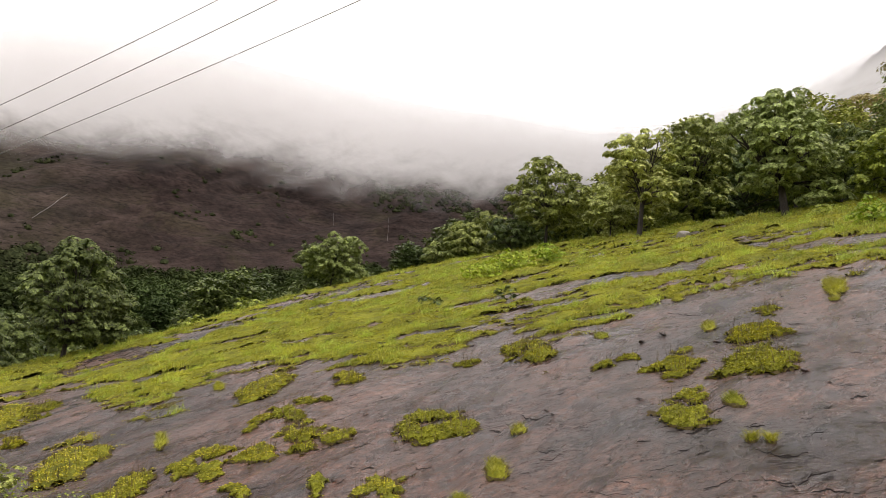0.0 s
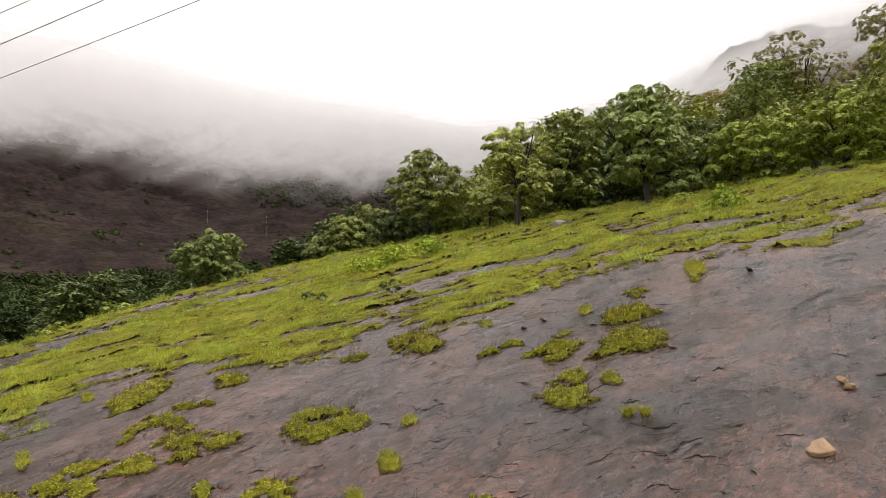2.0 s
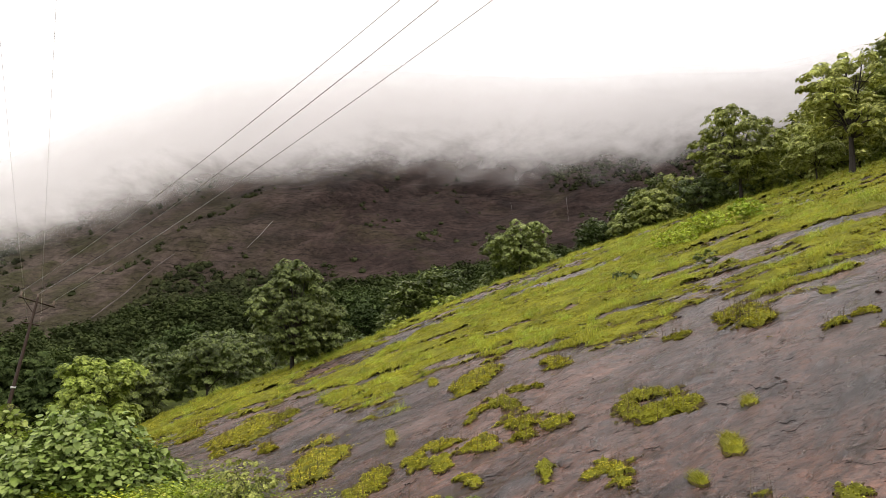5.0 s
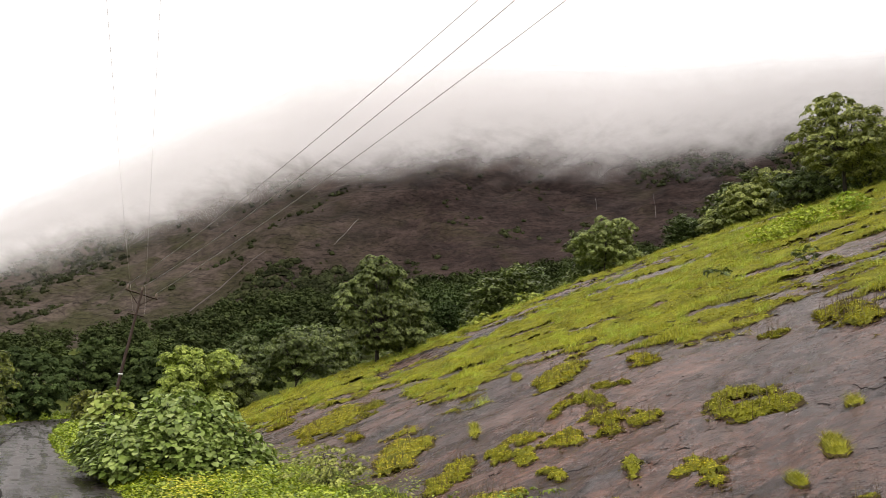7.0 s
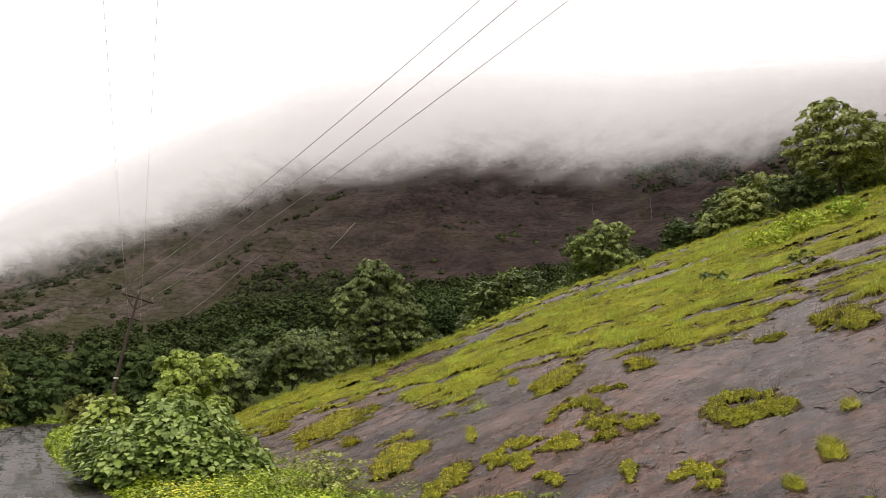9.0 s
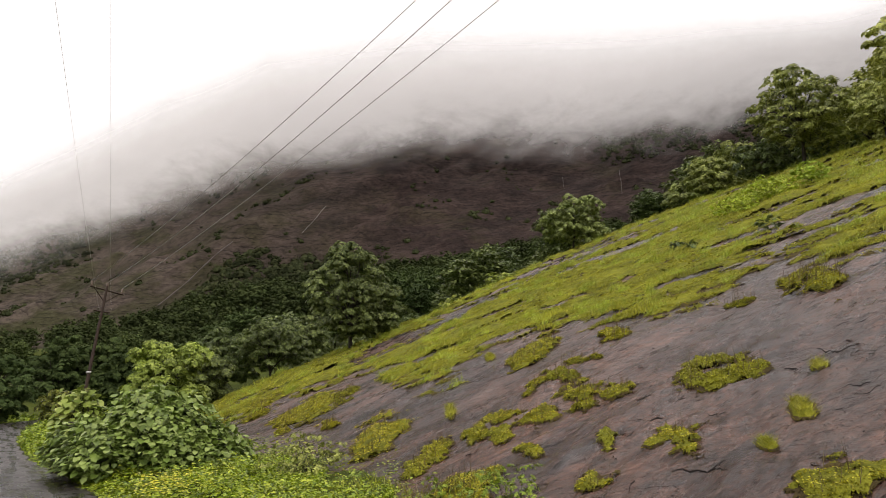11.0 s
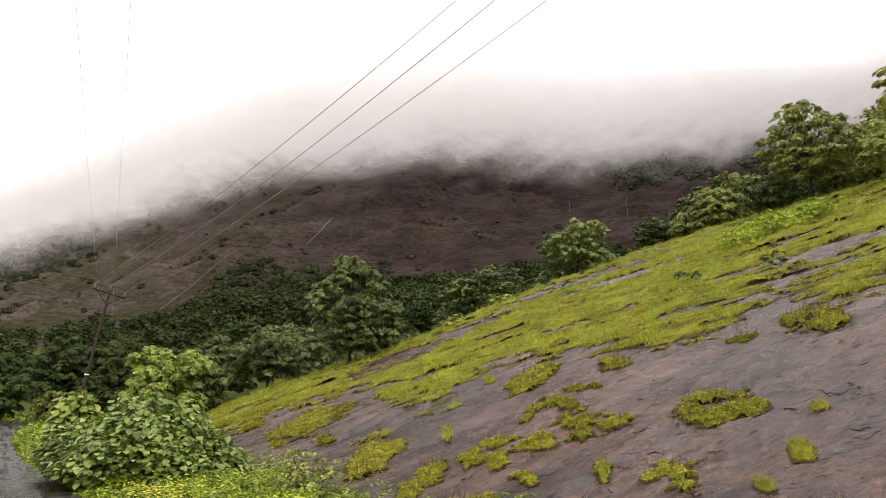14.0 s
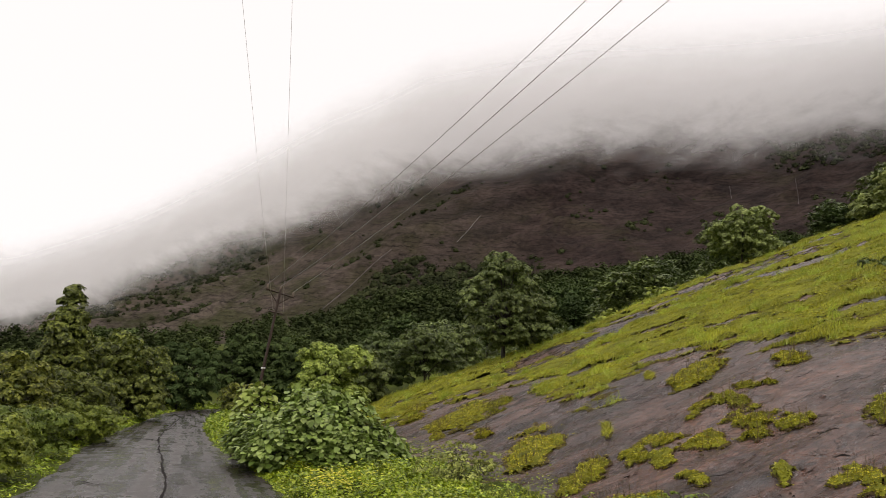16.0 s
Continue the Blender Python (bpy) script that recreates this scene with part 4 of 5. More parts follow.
def plant_patch(seed, spec, kind, label):
    """A ragged cushion of small leaves on a soil mat. spec: x, y, half axis one (x, y), half axis two (x, y)."""
    rng = np.random.default_rng(seed)
    cx, cy, ax, ay, bx, by = spec
    det = ax * by - ay * bx
    area, r = abs(det) * math.pi, math.hypot(cx, cy)
    rough = 0.1 if kind == "tuft" else 0.26 if kind == "ring" else 0.60
    grain = max(0.10, 0.32 * math.sqrt(area))

    def cover(x, y):
        """Above 0 inside the patch, whose outline is torn along the rock's layers."""
        dx, dy = x - cx, y - cy
        a, b = (dx * by - dy * bx) / det, (dy * ax - dx * ay) / det
        p, q = strike(x, y)
        c = 0.76 - np.hypot(a, b) + rough * cloudy(p / 1.9, q, grain, seed, 3) + 0.16 * cloudy(x, y, 0.09, seed + 5, 2)
        if kind == "ring":
            c = np.minimum(c, 2.6 * (np.hypot((a - 0.05) / 0.36, (b - 0.12) / 0.28) - 1) + 0.5 * cloudy(x, y, 0.12, 9, 2))
        return c

    ob = thing("grass_tuft" if kind == "tuft" else "moss_patch", (cx, cy, float(rock_height(np.array(cx), np.array(cy)))), label, "grass tuft" if kind == "tuft" else "moss patch", "plants on the rock slab")
    z0 = ob.location[2]
    tall = float(np.clip(0.035 + 0.05 * math.sqrt(area), 0.04, 0.11))

    def dome(x, y, c):
        return tall * smooth_step(-0.04, 0.30, c) * np.clip(0.75 + 0.35 * cloudy(x, y, 0.11, seed + 2, 2), 0.3, 1.3)

    reach_x, reach_y = 1.5 * math.hypot(ax, bx), 1.5 * math.hypot(ay, by)
    count = int(np.clip(area * 15000, 1200, 26000))
    x, y = cx + rng.uniform(-reach_x, reach_x, count), cy + rng.uniform(-reach_y, reach_y, count)
    c = cover(x, y)
    x, y, c = x[c > 0], y[c > 0], c[c > 0]
    count = len(x)
    at = np.stack([x - cx, y - cy, rock_height(x, y) + dome(x, y, c) * rng.uniform(0.8, 1.12, count) - z0], -1)
    out = np.stack([x - cx, y - cy, np.zeros(count)], -1) / max(reach_x, reach_y) + rng.normal(0, 0.6, (count, 3))
    out[:, 2] = np.abs(out[:, 2]) * 0.4 + 0.05
    face = np.stack([rng.normal(0, 0.4, count), rng.normal(0, 0.4, count), np.ones(count)], -1)
    k = 0.013 + 0.0011 * r
    if kind == "tuft":
        bv, bf = blades(rng, at, 0.055 + 0.03 * rng.random(), 0.0028 + 0.0004 * r, 1.2)
        tagged(part("foliage", mesh_of("foliage", bv, bf, GRASS), ob), kind="stuff")
    else:
        lv, lf = leaves(at, out, face, k * rng.uniform(0.7, 1.5, count), k * rng.uniform(0.6, 1.1, count))
        tagged(part("foliage", mesh_of("foliage", lv, lf, MOSS), ob), kind="stuff")
        if area > 0.22:
            n = int(60 * min(area, 1.6))
            sv, sf = blades(rng, at[rng.integers(0, count, n)], 0.27, 0.0025 + 0.0005 * r, 0.22)
            tagged(part("seed_growth", mesh_of("seed_growth", sv, sf, DRYGRASS), ob, "thin dry brown seed stalks"), kind="stuff")
    gx, gy = np.meshgrid(np.linspace(cx - reach_x, cx + reach_x, 46), np.linspace(cy - reach_y, cy + reach_y, 46), indexing="ij")
    c = cover(gx, gy)
    for name, low, mat, h, text in (("mat", -0.05, MAT, dome(gx, gy, c) * 0.85 + 0.02 * smooth_step(-0.05, 0.1, c) - 0.01, "mossy turf"), ("soil", -0.13, SOIL, 0.02 - 0.04 * (1 - smooth_step(-0.13, -0.05, c)), "dark soil fringe")):
        mv, mf = np.stack([gx - cx, gy - cy, rock_height(gx, gy) + h - z0], -1).reshape(-1, 3), grid_faces(46, 46)
        mf = mf[c.ravel()[mf].min(1) > low]
        used, back = np.unique(mf, return_inverse=True)
        if len(used):
            tagged(part(name, mesh_of(name, mv[used], back.reshape(-1, 4), mat, True), ob, text), kind="stuff")
    return ob


for k, spec in enumerate(CUSHIONS + CUSHIONS_HIGH + CUSHIONS_LOW + CUSHIONS_NEAR):
    plant_patch(100 + k, spec, "ring" if k == 0 else "cushion", "ring-shaped yellow-green moss cushion with bare middle on rock" if k == 0 else "yellow-green leafy moss cushion on the wet rock slab")
for k, spec in enumerate(TUFTS):
    plant_patch(200 + k, spec, "tuft", "small bright green grass tuft in a rock crack")


# ---- trees and shrubs ----
def lump(at, size, tall):
    """A low-sided solid core added inside each clump to close gaps and block light."""
    t = np.linspace(0, 2 * np.pi, 6, endpoint=False)
    rows = [(0.45, -0.85), (0.95, -0.15), (0.80, 0.45), (0.32, 0.88)]
    v = np.concatenate([np.stack([np.cos(t + 0.5 * (g % 2)) * q, np.sin(t + 0.5 * (g % 2)) * q, np.full(6, z)], -1) for g, (q, z) in enumerate(rows)])
    i, j = np.meshgrid(np.arange(3), np.arange(6), indexing="ij")
    k = (j + 1) % 6
    f = np.stack([i * 6 + j, i * 6 + k, (i + 1) * 6 + k, (i + 1) * 6 + j], -1).reshape(-1, 4)
    f = np.concatenate([f, np.array([[18, 19, 20, 21], [18, 21, 22, 23]])])
    uneven = np.random.default_rng(len(at)).uniform(0.72, 1.2, (len(at), 24, 1))
    vs = at[:, None] + v[None] * uneven * np.stack([size, size, tall], -1)[:, None]
    f = np.concatenate([f[:, [0, 1, 2]], f[:, [0, 2, 3]]])
    return vs.reshape(-1, 3), (f[None] + np.arange(len(at))[:, None, None] * 24).reshape(-1, 3)


def tree_parts(seed, height, width, trunk, leaf, wood=0.16, droop=0.45, clump=None, cover=1.0, gaps=0.25, spire=0.0, skirt=0.0, limbs=3, boughs=9, per=22, small=False, core=False, lean=0.05):
    """Wood and leaves of a broadleaf tree with its foot at the origin: boughs carry rounded clumps, and clumps drooping leaves."""
    rng = np.random.default_rng(seed)
    ch = height - trunk
    rad = np.array([width / 2, width / 2, ch / 2])
    cs = 1.35 * (clump or max(0.085 * width, 0.26))
    rad = np.maximum(rad - 0.75 * cs, 0.45 * rad)
    # boughs: large masses round the crown's middle, spread evenly
    k = np.arange(boughs + 4) + 0.5
    up = 1 - 1.8 * k / (boughs + 4)
    turn = np.pi * (1 + 5**0.5) * k + seed
    b = np.stack([np.cos(turn) * np.sqrt(1 - up**2), np.sin(turn) * np.sqrt(1 - up**2), up], -1) + rng.normal(0, 0.16, (boughs + 4, 3))
    boughs = boughs + 4
    centre = b * rad * rng.uniform(0.36, 0.80, boughs)[:, None]
    size = rad.mean() * rng.uniform(0.22, 0.46, boughs)[:, None] * np.array([[1.1, 1.1, 0.85]])
    # clumps over the outside of the boughs
    own = rng.integers(0, boughs, 2600)
    d = unit(rng.normal(0, 1, (2600, 3)))
    c = centre[own] + d * size[own]
    c = c + d * cs * rng.uniform(-0.5, 0.7, 2600)[:, None]
    inside = (((c[:, None] - centre[None]) / (0.86 * size[None])) ** 2).sum(-1)
    inside[np.arange(2600), own] = 9
    hollow = unit(rng.normal(0, 1, (4, 3)) * np.array([1, 1, 0.5]))
    open_side = np.max(unit(c / rad) @ hollow.T, axis=1) > 1 - 0.32 * gaps * rng.uniform(0.3, 1.2, 2600)
    good = (inside.min(1) > 1) & (d[:, 2] > -0.7) & ~open_side
    c, d, own = c[good], d[good], own[good]
    taken = []
    for g in range(len(c)):
        if not taken or (((c[taken] - c[g]) ** 2).sum(1) > (1.12 * cs / cover) ** 2).all():
            taken.append(g)
    c, d, own = c[taken], d[taken], own[taken]
    c[:, :2] *= (1 + skirt * np.clip(-c[:, 2:3] / rad[2], 0, 1))
    if spire:
        c[:, :2] *= (1 - spire * np.clip((c[:, 2] + rad[2]) / ch, 0, 1))[:, None]
    c[:, 2] += trunk + ch / 2
    bend = rng.normal(0, lean, 2)
    c[:, :2] += bend * c[:, 2:3]
    cs = cs * rng.uniform(0.7, 1.25, len(c))
    # wood
    k = np.linspace(0, 1, 8)
    top = trunk + ch * 0.6
    line = np.stack([bend[0] * k * top + 0.1 * np.sin(3 * k + seed) * k, bend[1] * k * top + 0.1 * np.cos(2.5 * k + seed) * k, k * top - 0.15], -1)
    pieces = [tube(line, wood * (1.25 - 0.95 * k), 8)]
    m = np.linspace(0, 1, 6)[:, None]
    for g in range(boughs):
        mine = np.nonzero(own == g)[0]
        if not len(mine):
            continue
        first = np.array([np.interp(rng.uniform(0.4, 0.8), k, line[:, a]) for a in range(3)])
        heart = c[mine].mean(0)
        arm = first + (heart - first) * m + np.array([0, 0, 0.3]) * np.sin(m * np.pi) * rng.uniform(-0.4, 1.2) + rng.normal(0, 0.06, (6, 3)) * m
        pieces.append(tube(arm, wood * np.linspace(0.5, 0.2, 6), 6))
        for end in c[rng.choice(mine, min(limbs, len(mine)), replace=False)]:
            begin = arm[rng.integers(2, 5)]
            pieces.append(tube((begin + (end - begin) * m + rng.normal(0, 0.05, (6, 3)) * m)[::2], wood * np.linspace(0.24, 0.09, 3), 4))
    wv, wf = joined(pieces)
    if small:
        # far off: single leaves over the upper side of each clump
        of = np.repeat(np.arange(len(c)), per)
        n = len(of)
        u = unit(rng.normal(0, 1, (n, 3)))
        u[:, 2] = np.where(u[:, 2] < -0.1, -u[:, 2], u[:, 2])
        at = c[of] + u * (cs[of] * rng.uniform(0.6, 1.08, n))[:, None] * np.array([1, 1, 0.72])
        way = u * np.array([1, 1, 0.25]) + rng.normal(0, 0.3, (n, 3)) - np.array([0, 0, droop])
        crown = leaflets(at, way, u + np.array([0, 0, 0.35]) + rng.normal(0, 0.2, (n, 3)), leaf * rng.uniform(0.65, 1.3, n), leaf * 0.85 * rng.uniform(0.7, 1.2, n))
        if core:
            crown = joined([crown, lump(c - np.array([0, 0, 0.2]) * cs[:, None], 0.52 * cs, 0.42 * cs)])
        return (wv, wf), crown
    # rosettes of drooping leaves on the upper side of each clump
    of = np.repeat(np.arange(len(c)), per)
    u = unit(rng.normal(0, 1, (len(of), 3)) + 0.45 * d[of])
    u[:, 2] = np.where(u[:, 2] < -0.15, -u[:, 2], u[:, 2])
    heart = c[of] + u * (cs[of] * rng.uniform(0.7, 1.0, len(of)))[:, None] * np.array([1, 1, 0.75])
    axis = unit(u + np.array([0, 0, 0.4]) + rng.normal(0, 0.13, u.shape))
    blade = 8
    of = np.repeat(np.arange(len(heart)), blade)
    n = len(of)
    turn = np.tile(np.arange(blade) * 2 * np.pi / blade, len(heart)) + rng.uniform(0, 6.3, len(heart))[of] + rng.normal(0, 0.2, n)
    one = unit(np.cross(axis, np.array([0.31, 0.52, 0.79])))
    two = np.cross(axis, one)
    flat = one[of] * np.cos(turn)[:, None] + two[of] * np.sin(turn)[:, None]
    rise = rng.uniform(0.0, 0.5, n)[:, None]
    way = flat + axis[of] * (rise - 0.25) - np.array([0, 0, 0.5 * droop])
    face = axis[of] - flat * (rise - 0.25) + rng.normal(0, 0.12, (n, 3))
    long = 0.66 * leaf * rng.uniform(0.8, 1.25, n) * rng.uniform(0.75, 1.2, len(heart))[of]
    crown = leaves(heart[of] + flat * 0.05 * leaf, way, face, long, 0.60 * long)
    return (wv, wf), crown


def tree(seed, az, r, top, wdeg, label, mat, trunk=0.28, leaf=0.24, name="tree", category="tree", group="", z=None, **more):
    """A tree at a polar place, as high as the elevation top (degrees from the eye)."""
    x, y = polar(az, r)
    z = float(land_height(np.array(x), np.array(y))) if z is None else z
    h, w = EYE + r * math.tan(radians(top)) - z, r * radians(wdeg)
    wood, crown = tree_parts(seed, h, w, (trunk - 0.09) * h, leaf, wood=more.pop("wood", 0.017 * h), **more)
    ob = thing(name, (x, y, z), label, category, group)
    part("trunk", mesh_of("trunk", *wood, BARK, True), ob, "dark brown trunk and limbs")
    part("crown", mesh_of("crown", *crown, mat), ob)
    return ob


G = "trees along the crest"
tree(11, 5.1, 43, 11.7, 6.2, "leafy green tree standing alone on the slab's edge", LEAF_DARK, -0.09, 0.22, group=G, droop=0.8, gaps=0.3, clump=0.34, boughs=26, cover=1.35)
tree(12, 23.6, 61, 15.2, 4.9, "small round green tree on the crest", LEAF_WOOD, 0.12, 0.28, group=G, gaps=0.4, boughs=7, clump=0.42)
tree(13, 35.4, 61, 16.9, 5.4, "low spreading green tree beside the round tree", LEAF_WOOD, 0.02, 0.28, group=G, gaps=0.3, skirt=0.2, boughs=8, clump=0.42)
tree(131, 32.6, 60, 15.0, 3.6, "low dark green bushes beside the round tree", LEAF_WOOD, 0.0, 0.28, "shrub", "shrub", G, gaps=0.2, boughs=6, clump=0.42)
tree(14, 41.5, 52, 22.3, 6.6, "dense round dark green tree on the crest", LEAF_WOOD, 0.03, 0.26, group=G, gaps=0.5, boughs=16, clump=0.42, limbs=6)
tree(141, 38.6, 53, 17.4, 4.2, "dark bushy growth under the round tree", LEAF_DARK, 0.0, 0.26, "shrub", "shrub", G, gaps=0.2, boughs=7, clump=0.4)
tree(15, 49.2, 43.5, 24.9, 5.4, "tall open tree with a bare trunk and airy crown", LEAF, 0.26, 0.26, group=G, gaps=0.9, clump=0.36, boughs=8, cover=0.85, limbs=6, wood=0.15)
tree(16, 46.9, 47, 19.6, 4.6, "bushy young tree behind the tall one", LEAF, 0.05, 0.24, group=G, boughs=8, clump=0.4)
tree(17, 53.3, 47, 26.2, 6.4, "tall full green tree at the wood's edge", LEAF_WOOD, 0.0, 0.26, group=G, boughs=14, clump=0.42, spire=0.25)
tree(18, 60.3, 38.5, 26.0, 8.4, "spreading green tree with visible dark limbs", LEAF, 0.10, 0.26, group=G, gaps=0.8, boughs=13, clump=0.38, limbs=7, wood=0.2)
tree(19, 56.8, 49, 24.0, 6.5, "green tree filling the wood's edge", LEAF_DARK, 0.0, 0.26, group=G, boughs=12)
tree(20, 67.8, 40, 23.0, 8.6, "broad light green tree in front of the wood", LEAF_LIGHT, 0.03, 0.24, group=G, boughs=13, clump=0.38, skirt=0.15)
tree(21, 74.4, 40, 23.6, 6.8, "light green tree beside the broad one", LEAF_LIGHT, 0.03, 0.24, group=G, boughs=11, clump=0.4)
tree(22, 80.6, 36, 27.3, 7.6, "tall leaning green tree at the wood's edge", LEAF_WOOD, 0.26, 0.24, group=G, gaps=0.4, boughs=12, clump=0.42)
tree(23, 72.6, 78, 28.9, 7.5, "tall olive-brown tree on the hill above the wood", LEAF_BROWN, 0.2, 0.36, group=G, gaps=0.7, cover=0.85, boughs=11, limbs=5)
tree(24, 66.8, 72, 26.2, 6.8, "olive-green tree on the hill above the wood", LEAF_BROWN, 0.15, 0.36, group=G, boughs=10)
tree(25, 78.0, 75, 28.4, 6.8, "olive tree high on the wooded hill", LEAF_BROWN, 0.15, 0.36, group=G, boughs=10)
tree(26, 64.0, 50, 23.9, 6.0, "dark green tree deep in the wood's edge", LEAF_DARK, 0.08, 0.28, group=G, boughs=10)

G = "trees below the slab"
tree(31, -8.9, 30, 3.9, 5.6, "light green rounded tree behind the shrub", LEAF_LIGHT, 0.10, 0.20, group=G, boughs=11, clump=0.26, skirt=0.1)
tree(32, -1.3, 52, 5.6, 5.2, "small spreading green tree at the slab's foot", LEAF_DARK, 0.25, 0.26, group=G, gaps=0.5, clump=0.36)
tree(33, -4.8, 54, 5.2, 4.6, "small green tree at the slab's foot", LEAF_DARK, 0.12, 0.26, group=G, clump=0.38)
tree(34, 1.6, 58, 5.8, 4.0, "small bushy green tree behind the lone tree", LEAF_DARK, 0.1, 0.26, group=G, clump=0.38)

G = "roadside growth"
tree(41, -28.2, 30, 7.7, 5.0, "tall narrow climbing shrub beside the road", LEAF_ROAD, 0.0, 0.2, "shrub", "shrub", G, z=0.0, spire=0.88, gaps=0.1, boughs=14, clump=0.28)
tree(42, -24.3, 36, 4.3, 7.2, "dense rounded green thicket beside the road", LEAF_ROAD, 0.0, 0.22, "shrub", "shrub", G, z=0.0, gaps=0.1, boughs=12, clump=0.34)
# Next two: darker leaf colour stands in for the shaded hollow at the bend.
tree(43, -20.2, 52, 3.8, 6.5, "dense green thicket where the road bends, darkened as in deep shade", LEAF_VALLEY_AND_SHADE, 0.0, 0.26, "shrub", "shrub", G, z=0.0, gaps=0.1, boughs=11, clump=0.4)
tree(44, -16.2, 60, 3.9, 6.0, "green thicket behind the road's bend, darkened as in deep shade", LEAF_VALLEY_AND_SHADE, 0.0, 0.28, "shrub", "shrub", G, z=0.0, gaps=0.1, boughs=11, clump=0.45)
tree(45, -31.5, 24, 2.0, 7.0, "yellow-green leafy roadside thicket", LEAF_ROAD, 0.0, 0.16, "shrub", "shrub", G, z=0.0, gaps=0.1, boughs=11, clump=0.26)
tree(46, -33.8, 13.6, -1.8, 10.0, "low yellow-green weeds and creepers beside the road", THICKET, 0.0, 0.1, "shrub", "shrub", G, z=0.0, gaps=0.1, boughs=9, clump=0.15)
tree(51, -13.6, 60, 4.0, 5.5, "dark green thicket behind the utility pole", LEAF_VALLEY_AND_SHADE, 0.0, 0.34, "shrub", "shrub", G, z=0.0, gaps=0.1, boughs=10, clump=0.45)
tree(52, -11.0, 50, 3.4, 5.0, "dark green thicket behind the utility pole", LEAF_VALLEY_AND_SHADE, 0.0, 0.32, "shrub", "shrub", G, z=0.0, gaps=0.1, boughs=10, clump=0.4)
tree(53, -6.4, 46, 3.4, 4.5, "green thicket below the slab", LEAF_DARK, 0.0, 0.26, "shrub", "shrub", G, gaps=0.1, boughs=9, clump=0.36)
tree(54, -15.4, 43, 0.4, 3.6, "low green bramble where the road bends", LEAF_ROAD, 0.0, 0.22, "shrub", "shrub", G, z=0.0, gaps=0.1, boughs=8, clump=0.26)
tree(55, -30.2, 17.5, -1.9, 7.0, "tall yellow-green weeds beside the road", THICKET, 0.0, 0.1, "shrub", "shrub", G, z=0.0, gaps=0.1, boughs=10, clump=0.15)
tree(56, -27.0, 21.5, -1.5, 5.0, "low yellow-green weeds along the road's edge", THICKET, 0.0, 0.12, "shrub", "shrub", G, z=0.0, gaps=0.1, boughs=9, clump=0.17)
tree(47, -27.6, 26.5, 1.4, 6.0, "green bramble thicket beside the road", LEAF_ROAD, 0.0, 0.16, "shrub", "shrub", G, z=0.0, gaps=0.1, boughs=10, clump=0.26)
tree(48, -23.6, 34.5, 0.6, 5.0, "low green roadside bramble", LEAF_ROAD, 0.0, 0.18, "shrub", "shrub", G, z=0.0, gaps=0.1, boughs=9, clump=0.28)

G = "shrubs on the slab"
for k, (az, r, top, wd, mat, text) in enumerate([
        (39.0, 34, 14.4, 4.6, SPRING, "bright green low shrub on the grassy crest"), (36.2, 33, 13.4, 4.2, SPRING, "bright green low shrub on the grassy crest"),
        (41.8, 35.5, 15.0, 3.6, SPRING, "bright green low shrub on the grassy crest"), (32.3, 25.3, 10.4, 2.2, LEAF_DARK, "small dark green bush in the grass"),
        (66.0, 27, 17.9, 3.6, SPRING, "bright green bush in the grass below the wood"), (38.9, 23.5, 10.9, 2.2, LEAF_DARK, "small green bush in the grass"),
        (63.0, 34.5, 17.4, 2.6, LEAF_LIGHT, "light green bush at the wood's foot"), (17.5, 54, 8.9, 3.2, LEAF_LIGHT, "low green bushes on the crest"), (13.5, 48, 7.0, 2.6, LEAF_LIGHT, "low green bushes on the crest")]):
    tree(60 + k, az, r, top, wd, text, mat, 0.0, 0.12 if r < 40 else 0.2, "shrub", "shrub", G, gaps=0.1, boughs=6, clump=0.2 if r < 40 else 0.3, per=9)

# woods, shared shapes
WOODS, VALLEY, NEARWOOD = [], [], []
for k, (h, w) in enumerate([(8.0, 6.5), (7.0, 6.0), (9.0, 6.5), (6.5, 5.5)]):
    wood, crown = tree_parts(300 + k, h, w, 0.08 * h, 0.30, 0.15, gaps=0.1, clump=0.5, limbs=1, per=36, small=True)
    WOODS.append((mesh_of("trunk", *wood, BARK, True), mesh_of("crown", *crown, LEAF_WOOD)))
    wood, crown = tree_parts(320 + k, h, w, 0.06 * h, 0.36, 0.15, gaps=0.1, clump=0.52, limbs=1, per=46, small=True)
    VALLEY.append((mesh_of("trunk", *wood, BARK, True), mesh_of("crown", *crown, LEAF_VALLEY_AND_SHADE)))
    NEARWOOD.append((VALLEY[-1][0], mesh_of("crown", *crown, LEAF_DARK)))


def wood_tree(k, x, y, scale, turn):
    z = float(land_height(np.array(x), np.array(y)))
    if math.hypot(x, y) > 125:
        FAR_WOOD.append((x, y, z, scale))
        return
    scale = min(scale, (EYE + math.hypot(x, y) * math.tan(radians(25.3)) - z) / 8.4)
    ob = thing("tree", (x, y, z - 0.2), "leafy green tree in dense hillside woodland", "tree", "woodland", turn)
    ob.scale = (scale, scale, scale)
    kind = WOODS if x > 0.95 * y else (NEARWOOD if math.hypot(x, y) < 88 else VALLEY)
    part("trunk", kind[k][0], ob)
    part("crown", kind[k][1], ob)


rng = np.random.default_rng(77)
placed, FAR_WOOD = [], []


